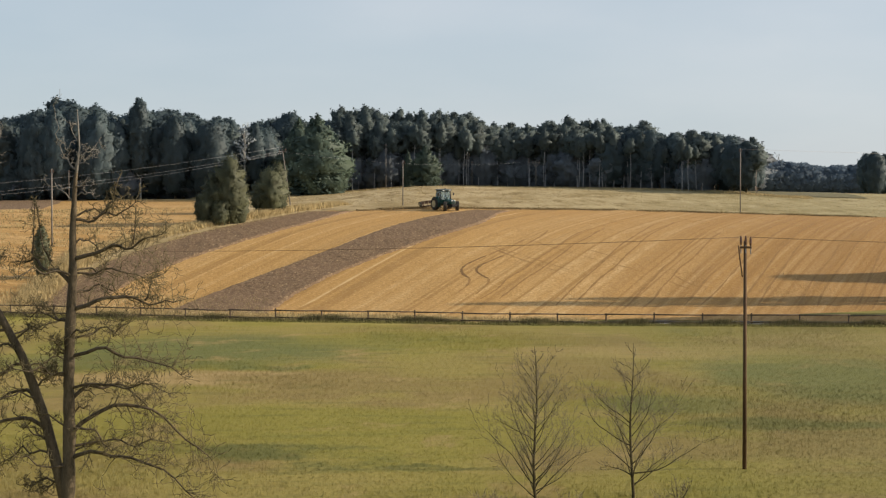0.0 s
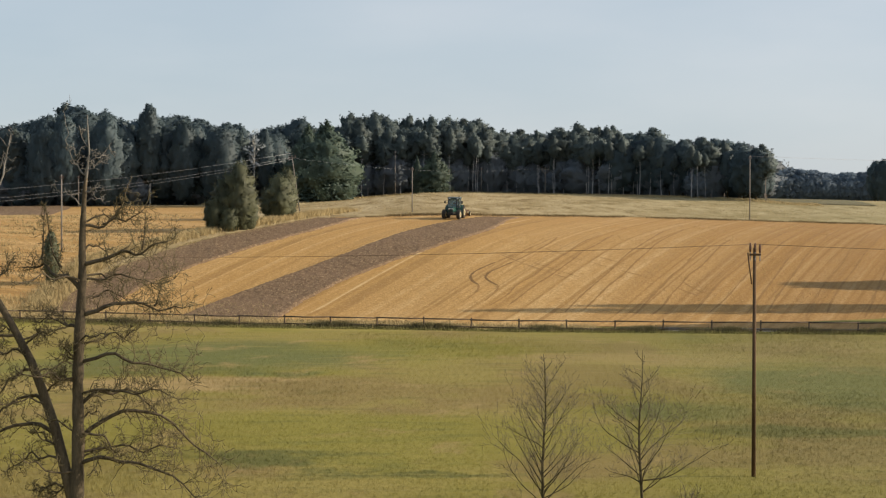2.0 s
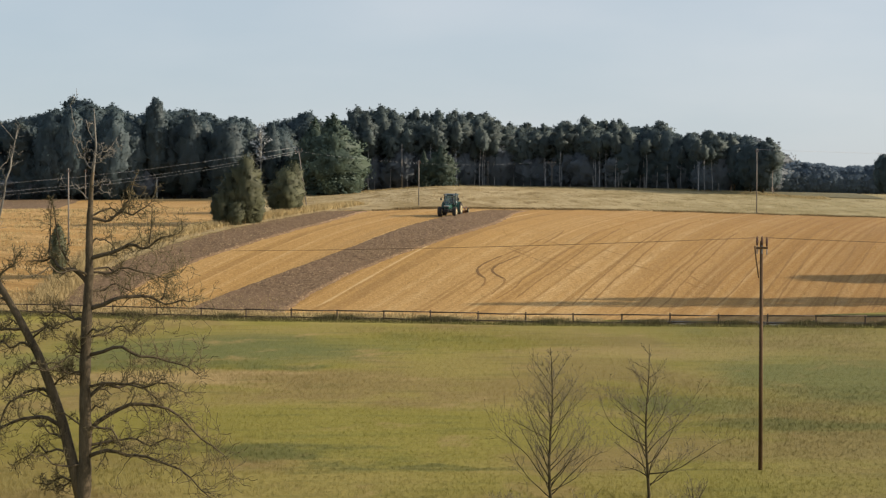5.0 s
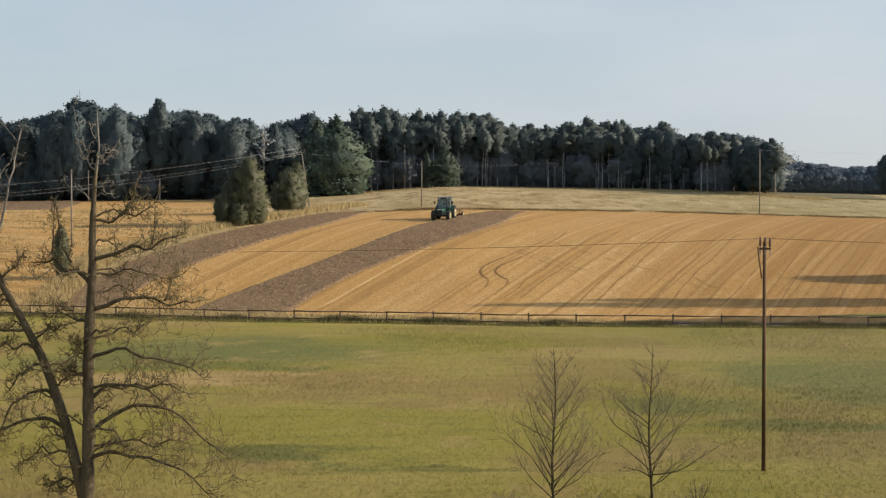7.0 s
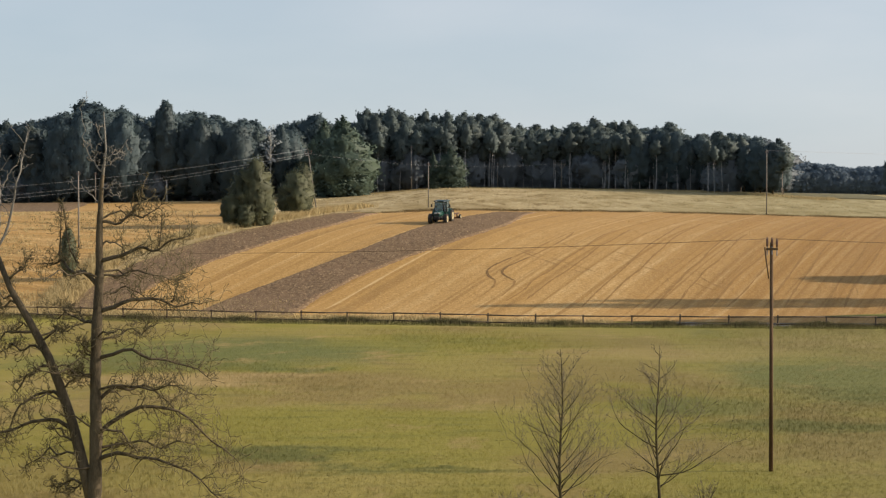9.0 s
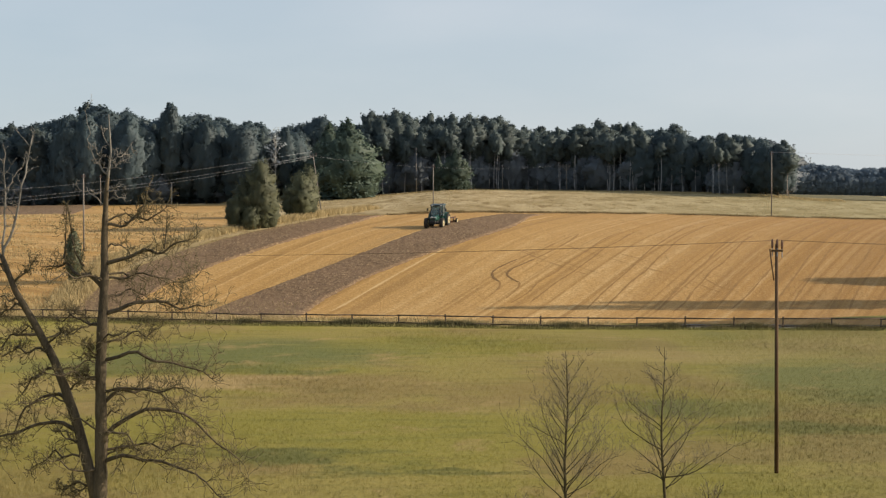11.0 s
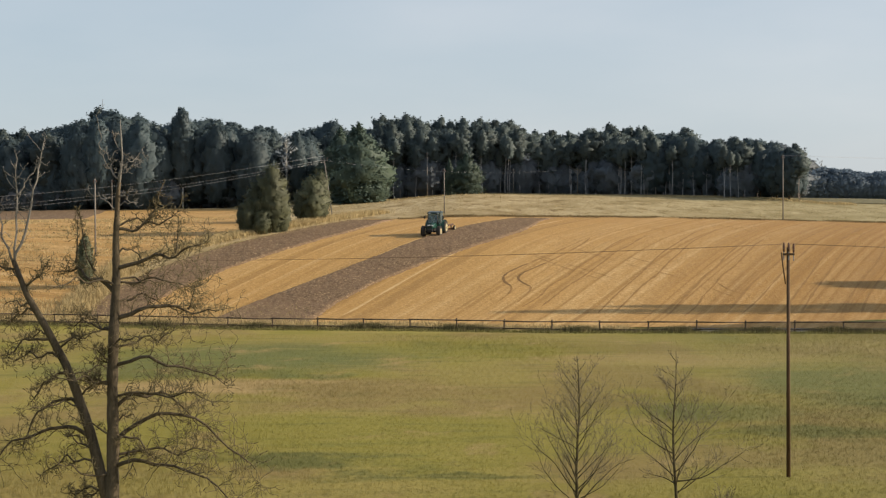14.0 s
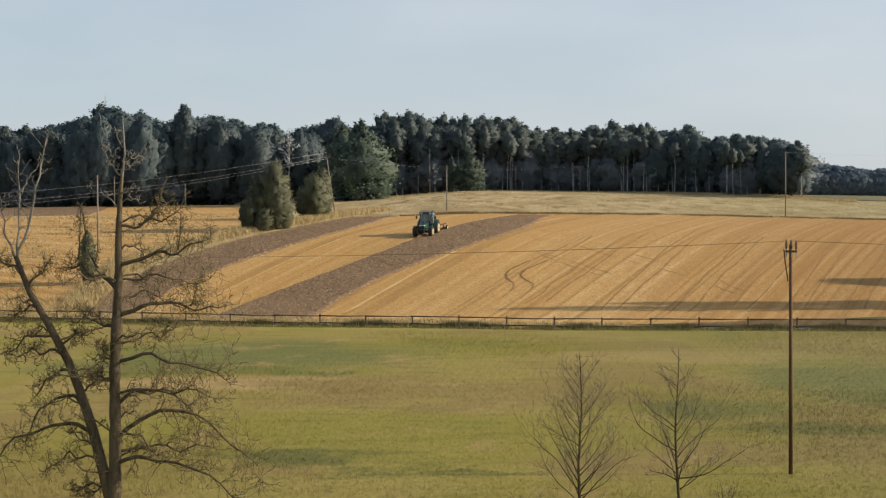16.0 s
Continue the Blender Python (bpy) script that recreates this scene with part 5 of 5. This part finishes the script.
    box(bm, (0.9, 0.12, 0.12), pose(0, 0.25, 0.3), 0.02)
    box(bm, (0.1, 0.1, 0.95), pose(-0.3, 0.25, 0.6, 0, 18), 0.01)
    box(bm, (0.1, 0.1, 0.95), pose(0.3, 0.25, 0.6, 0, -18), 0.01)
    part("plough_beam", bm, ORANGE, pl)
    for i in range(4):
        bm = bmesh.new()
        y, x = 0.55 + 0.75 * i, 0.15 + 0.255 * i
        box(bm, (0.08, 0.1, 0.65), pose(x, y, 0.2), 0.01)
        box(bm, (0.55, 0.04, 0.45), pose(x + 0.14, y, -0.06, 24, 0, 38), 0.01)
        box(bm, (0.3, 0.2, 0.03), pose(x, y - 0.1, -0.24, 0, 0, 30), 0.005)
        part("plough_share", bm, RUSTY, pl)
    dw = part("depth_wheel", cyl(bmesh.new(), 0.33, 0.33, 0.18, pose(1.35, 2.9, 0.06, 0, 90), 18), RUBBER, pl)
    bm = bmesh.new()
    cyl(bm, 0.2, 0.2, 0.22, pose(1.35, 2.9, 0.06, 0, 90), 14)
    part("depth_rim", bm, RIM, pl)
    bm = bmesh.new()
    box(bm, (0.4, 0.06, 0.06), pose(1.15, 2.9, 0.06), 0.01)
    box(bm, (0.06, 0.06, 0.45), pose(0.98, 2.9, 0.27), 0.01)
    part("depth_strut", bm, STEEL, pl)
    return t, rears, fronts, pl


tractor, rear_wheels, front_wheels, plough = build_tractor()

# ================= marks on the field =================


def ribbon(name, pts, width, material, label, lift=0.08, gap=0.0):
    """A narrow band along a line on the land."""
    fine = []
    P = [Vector(p) for p in pts]
    n = len(P)
    for i in range(n - 1):
        a, b, c, d = P[max(i - 1, 0)], P[i], P[i + 1], P[min(i + 2, n - 1)]
        for k in range(10):
            u = k / 10
            fine.append(0.5 * ((2 * b) + (c - a) * u + (2 * a - 5 * b + 4 * c - d) * u * u + (3 * b - a - 3 * c + d) * u ** 3))
    fine.append(P[-1])
    rnd = random.Random(len(pts) * 7 + int(abs(pts[0][0]) * 10))
    seed = rnd.uniform(0, 99)
    v, f = [], []
    for i, p in enumerate(fine):
        d = (fine[min(i + 1, len(fine) - 1)] - fine[max(i - 1, 0)]).normalized()
        wear = 1.0 + 0.7 * noise.noise(Vector((i * 0.31, seed, 0))) - 3.2 * gap * max(0.0, 0.25 + noise.noise(Vector((i * 0.17, seed + 9, 0))))
        fade = min(1.0, 0.25 + 0.2 * i, 0.25 + 0.2 * (len(fine) - 1 - i))
        s = Vector((-d.y, d.x)) * width / 2 * max(0.06, wear * fade * rnd.uniform(0.8, 1.2))
        for q in (p - s, p + s):
            v.append((q.x, q.y, lz(q.x, q.y) + lift))
    for i in range(len(fine) - 1):
        f.append((2 * i, 2 * i + 1, 2 * i + 3, 2 * i + 2))
    return tagged(raw(name, v, f, material), label, "field mark", kind="structure")


for line in (((7.0, 203.2), (5.2, 200.0), (4.2, 198.1), (3.7, 195.8), (4.2, 193.8), (5.0, 192.1)),
             ((5.0, 203.0), (4.1, 201.4), (2.8, 198.9), (2.1, 196.6), (2.2, 194.3), (2.9, 192.3))):
    ribbon("wheel_track", line, 0.28, DEEPRUT, "dark curved wheel track pressed into the stubble")
for line in (((13, 219.5), (12, 215.2), (9.8, 209.2), (7.0, 203.2)), ((9.9, 212.7), (7.7, 207.8), (5.0, 203.0)), ((5.0, 192.1), (4.7, 189.7), (3.4, 185.6)), ((2.9, 192.3), (2.6, 189.4), (1.1, 185.1))):
    ribbon("wheel_track", line, 0.3, RUT, "fading end of a curved wheel track in the stubble", gap=0.3)
rr = random.Random(15)
for x in (4, 11.5, 18.2, 24.4, 30, 36, 41.5, 47, 52):
    y0 = 179 + rr.uniform(0, 5)
    y1 = min(y0 + rr.uniform(38, 66), 247)
    k = math.tan(radians(20 + rr.uniform(-1.5, 1.5)))
    for off in (0.0, 1.9):
        ribbon("wheel_track", [(x + off + k * (y - y0) + rr.uniform(-0.22, 0.22), y) for y in np.linspace(y0, y1, 10)], 0.27, RUT, "dark straight wheel track along the stubble rows", gap=0.14)
for line in (((3.4, 211.8), (7.5, 203.5), (11.1, 197.7), (13.4, 194.4)), ((5.6, 208.1), (10.0, 201.8), (14.1, 195.9)), ((10.0, 212.7), (14.1, 205.7), (17.6, 200.8), (22, 195.5)),
             ((23.5, 201.4), (25.9, 191.4), (27.9, 188.1)), ((21.5, 199.5), (24.4, 191.0), (26.4, 187.6)), ((12.0, 214.5), (16.4, 207.0), (20.4, 201.5))):
    ribbon("wheel_track", line, 0.17, RUT, "faint broken wheel track crossing the stubble rows", gap=0.55)
ribbon("straw_row", [(-14.6 + 25.6 * u, 181.5 + 63 * u) for u in np.linspace(0, 1, 8)], 0.3, PALE, "pale row of loose straw beside the ploughed soil")

# ================= grasses =================


def tufts(name, places, height, width, material, label, blades=4, seed=1):
    """Very many grass blades as one object."""
    g = np.random.default_rng(seed)
    n = len(places)
    x, y = places[:, 0].repeat(blades), places[:, 1].repeat(blades)
    m = len(x)
    h = height * g.uniform(0.5, 1.3, m)
    a = g.uniform(0, math.pi, m)
    bx, by = x + g.normal(0, width * 3, m), y + g.normal(0, width * 3, m)
    z = land(bx, by)
    wx, wy = np.cos(a) * width / 2, np.sin(a) * width / 2
    lx, ly = g.normal(0.0, 0.25, m) * h, g.normal(0, 0.25, m) * h
    v = np.empty((m, 3, 3))
    v[:, 0] = np.stack([bx - wx, by - wy, z - 0.02], -1)
    v[:, 1] = np.stack([bx + wx, by + wy, z - 0.02], -1)
    v[:, 2] = np.stack([bx + lx, by + ly, z + h], -1)
    me = bpy.data.meshes.new(name)
    me.vertices.add(m * 3)
    me.vertices.foreach_set("co", v.reshape(-1))
    me.loops.add(m * 3)
    me.loops.foreach_set("vertex_index", np.arange(m * 3, dtype=np.int32))
    me.polygons.add(m)
    me.polygons.foreach_set("loop_start", np.arange(0, m * 3, 3, dtype=np.int32))
    me.materials.append(material)
    me.update(calc_edges=True)
    return tagged(new(name, me), label, "grass", kind="stuff")


g = np.random.default_rng(8)
yy = 56 + 112 * g.uniform(0, 1, 190000) ** 1.25
xx = g.uniform(-1, 1, 190000) * (yy * 0.27 + 3) - 1.0
tall = np.sin(xx * 0.21 + 2 * np.sin(yy * 0.05)) + np.sin(yy * 0.13 + 1.5 * np.sin(xx * 0.1)) + g.normal(0, 0.5, 190000)
tufts("meadow_grass", np.stack([xx, yy], -1)[tall <= 0.5], 0.075, 0.013, BLADES, "uneven green and tan meadow grass", 3, 2)
tufts("tall_meadow_grass", np.stack([xx, yy], -1)[tall > 0.5], 0.15, 0.014, BLADES, "taller rank grass in swathes of the meadow", 3, 22)
xx = g.uniform(-62, 56, 150).repeat(60) + g.normal(0, 0.55, 9000)
yy = fence_y(xx) + g.normal(-0.2, 0.35, 9000)
tufts("fence_weeds", np.stack([xx, yy], -1), 0.42, 0.035, VERGE, "dark tangled weeds along the fence", 4, 3)
clumps = np.array([-33.0, -22.5, -12.2, -10.8, -3.1, -1.2, 9.0, 18.5, 26.5, 33.0, 40.5])
xx = clumps.repeat(420) + g.normal(0, 0.8, 420 * len(clumps))
tufts("fence_weeds", np.stack([xx, fence_y(xx) + g.normal(0.1, 0.3, len(xx))], -1), 0.6, 0.04, VERGE, "tall dark weeds round the fence posts", 4, 41)
xx = g.uniform(-62, 60, 12000)
tufts("fence_grass", np.stack([xx, fence_y(xx) + g.normal(-0.7, 0.5, 12000)], -1), 0.22, 0.03, SEDGE, "rank green grass along the foot of the fence", 4, 23)
xx = g.uniform(-60, 14, 5000)
yy = fence_y(xx) + g.normal(2.4, 1.0, 5000)
tufts("verge_grass", np.stack([xx, yy], -1), 0.45, 0.06, STRAWGRASS, "tall dry grass on the verge behind the fence", 4, 4)
xx = g.uniform(-60, -18, 3200)
tufts("verge_grass", np.stack([xx, fence_y(xx) + g.uniform(1.5, 11.0, 3200)], -1), 0.38, 0.06, STRAWGRASS, "tall dry grass on the verge behind the fence", 4, 21)
xx = g.uniform(-12, 75, 10000)
xx = xx[np.sin(xx * 0.9) + np.sin(xx * 0.37 + 1) + g.normal(0, 0.7, 10000) > -0.7]
yy = edge_y(xx) + g.normal(0.2, 0.8, len(xx)) + 0.5 * np.sin(xx * 0.8)
tufts("headland_weeds", np.stack([xx, yy], -1), 0.2, 0.07, RANK, "dark brown tufts along the upper end of the field", 4, 5)
yy = g.uniform(185, 262, 9600)
xx = np.interp(yy, (190, 207, 214, 222, 233, 262), (-41.5, -40, -35.5, -31, -25, -14)) + g.normal(-1.6, 1.0, 9600)
tufts("scrub_grass", np.stack([xx, yy], -1), 0.75, 0.08, STRAWGRASS, "tall bleached grass beside the old ploughed strip", 4, 6)
yy = g.uniform(184, 244, 5000)
xx = np.interp(yy, BL[0], BL[1]) + np.abs(g.normal(0, 0.9, 5000))
tufts("strip_grass", np.stack([xx, yy], -1), 0.3, 0.06, STRAWGRASS, "bleached grass spreading over the old ploughed strip", 3, 33)
yy = g.uniform(250, 322, 14000)
xx = g.uniform(-30, 90, 14000)
keep = yy > edge_y(xx)
tufts("upland_tufts", np.stack([xx, yy], -1)[keep][::2], 0.22, 0.12, STRAWGRASS, "bleached grass tufts on the hill crest", 3, 7)

xx = g.uniform(-45, 60, 9000)
yy = np.interp(xx, (-130, -45, -20, 14, 45, 56, 70), (318, 323, 331, 333, 315, 294, 292)) - np.abs(g.normal(0, 2.5, 9000)) - 0.3
tufts("crest_grass", np.stack([xx, yy], -1), 0.4, 0.08, STRAWGRASS, "pale tall grass along the edge of the wood", 4, 31)

# dark tufts at the headland, weeds and uncut straw where the ground is rough
xx = np.concatenate([g.uniform(-9, -1.5, 1500), g.uniform(2, 16, 900)])
tufts("headland_weeds", np.stack([xx, edge_y(xx) + g.normal(0.2, 0.6, 2400)], -1)[::2], 0.3, 0.09, RANK, "dark brown tufts along the upper end of the field", 4, 14)
xx = g.uniform(-85, -38, 420).repeat(22) + g.normal(0, 1.3, 9240)
yy = g.uniform(186, 262, 420).repeat(22) + g.normal(0, 0.5, 9240)
keep = xx < np.interp(yy, (190, 207, 222, 240, 262), (-44, -42, -34, -30, -31)) - 0.5
tufts("straw_tussocks", np.stack([xx, yy], -1)[keep], 0.32, 0.08, STRAWGRASS, "tussocks of uncut bleached straw in the stubble", 3, 15)
xx = g.uniform(-85, -38, 200).repeat(20) + g.normal(0, 1.6, 4000)
yy = g.uniform(186, 262, 200).repeat(20) + g.normal(0, 0.3, 4000)
keep = xx < np.interp(yy, (190, 207, 222, 240, 262), (-44, -42, -34, -30, -31)) - 0.5
tufts("stubble_weeds", np.stack([xx, yy], -1)[keep], 0.3, 0.07, VERGE, "brown weeds scattered in the stubble", 3, 16)
# pale loose straw left in broken rows
row = g.integers(0, 26, 9000)
yy = 184 + 58 * g.uniform(0, 1, 9000)
xx = -8 + row * 2.05 + (yy - 184) * math.tan(radians(21)) + g.normal(0, 0.14, 9000)
keep = np.sin(yy * 0.9 + row * 2.3) + np.sin(yy * 0.23 + row) + g.normal(0, 0.6, 9000) > 0.5
tufts("loose_straw", np.stack([xx, yy], -1)[keep], 0.11, 0.16, PALE, "pale loose straw lying in broken rows", 4, 12)
row = g.integers(0, 22, 7000)
yy = 186 + 60 * g.uniform(0, 1, 7000)
xx = -34 + row * 1.15 + (yy - 186) * 0.42 + g.normal(0, 0.12, 7000)
keep = (np.sin(yy * 0.5 + row * 2.9) + np.sin(yy * 0.17 + row) + g.normal(0, 0.6, 7000) > 0.3) & (xx > np.interp(yy, BR[0], BR[1]) + 0.4) & (xx < np.interp(yy, AL[0], AL[1]) - 0.4)
tufts("loose_straw", np.stack([xx, yy], -1)[keep], 0.09, 0.18, PALE, "pale loose straw between the ploughed strips", 4, 35)
xx = g.uniform(-30, 80, 130).repeat(48) + g.normal(0, 1.5, 6240)
yy = g.uniform(254, 312, 130).repeat(48) + g.normal(0, 1.1, 6240)
keep = yy > edge_y(xx) + 1
tufts("upland_weeds", np.stack([xx, yy], -1)[keep], 0.2, 0.05, RANK, "scattered brown weeds in the dry hill grass", 3, 11)

# ================= movement =================
# seconds, x, y, heading (degrees to the right of straight towards the eye)
DRIVE = [(0.0, 0.3, 246.3, 32), (0.5, 0.65, 245.2, 18), (1.0, 0.68, 244.4, 1), (1.5, 0.45, 243.7, -8), (2.5, 0.05, 242.0, -12), (4.0, -0.6, 238.5, -13.5),
         (6.5, -2.0, 233.0, -13.5), (9.0, -3.5, 228.9, -13.5), (12.5, -5.38, 224.5, -13.5), (16.0, -7.43, 219.6, -13.5)]
# seconds, turn of the front wheels in degrees
STEER = [(0.0, -30), (0.5, -26), (1.0, -16), (1.5, -8), (2.5, 0), (16.0, 0)]


def at_ground(x, y, heading):
    e = 0.8
    up = Vector((-(lz(x + e, y) - lz(x - e, y)) / (2 * e), -(lz(x, y + e) - lz(x, y - e)) / (2 * e), 1)).normalized()
    a = radians(heading)
    back = -Vector((math.sin(a), -math.cos(a), 0))
    back = (back - up * back.dot(up)).normalized()
    right = back.cross(up)
    m = Matrix((right, back, up)).transposed().to_4x4()
    return Matrix.Translation((x, y, lz(x, y) + 0.08)) @ m


def motions():
    walk(tractor, [(t, at_ground(x, y, h)) for t, x, y, h in DRIVE])
    times = [0.25 * i for i in range(65)]
    ts = [r[0] for r in DRIVE]
    px, py = np.interp(times, ts, [r[1] for r in DRIVE]), np.interp(times, ts, [r[2] for r in DRIVE])
    gone = np.concatenate([[0], np.cumsum(np.hypot(np.diff(px), np.diff(py)))])
    for wheels, r in ((rear_wheels, 0.85), (front_wheels, 0.66)):
        for w in wheels:
            x, y, z = w.matrix_basis.translation
            turns = np.interp(times, [q[0] for q in STEER], [q[1] for q in STEER]) * (wheels is front_wheels)
            walk(w, [(t, pose(x, y, z, math.degrees(d / r), 0, float(a))) for t, d, a in zip(times, gone, turns)])
    # the reversible plough swings over while it is lifted, then drops into the soil
    walk(plough, [(0.0, pose(0, 1.75, 1.15, 4, 165)), (0.6, pose(0, 1.75, 1.1, 4, 110)), (1.2, pose(0, 1.75, 0.95, 3, 45)), (2.2, pose(0, 1.75, 0.28)), (16.0, pose(0, 1.75, 0.28))])


motions()
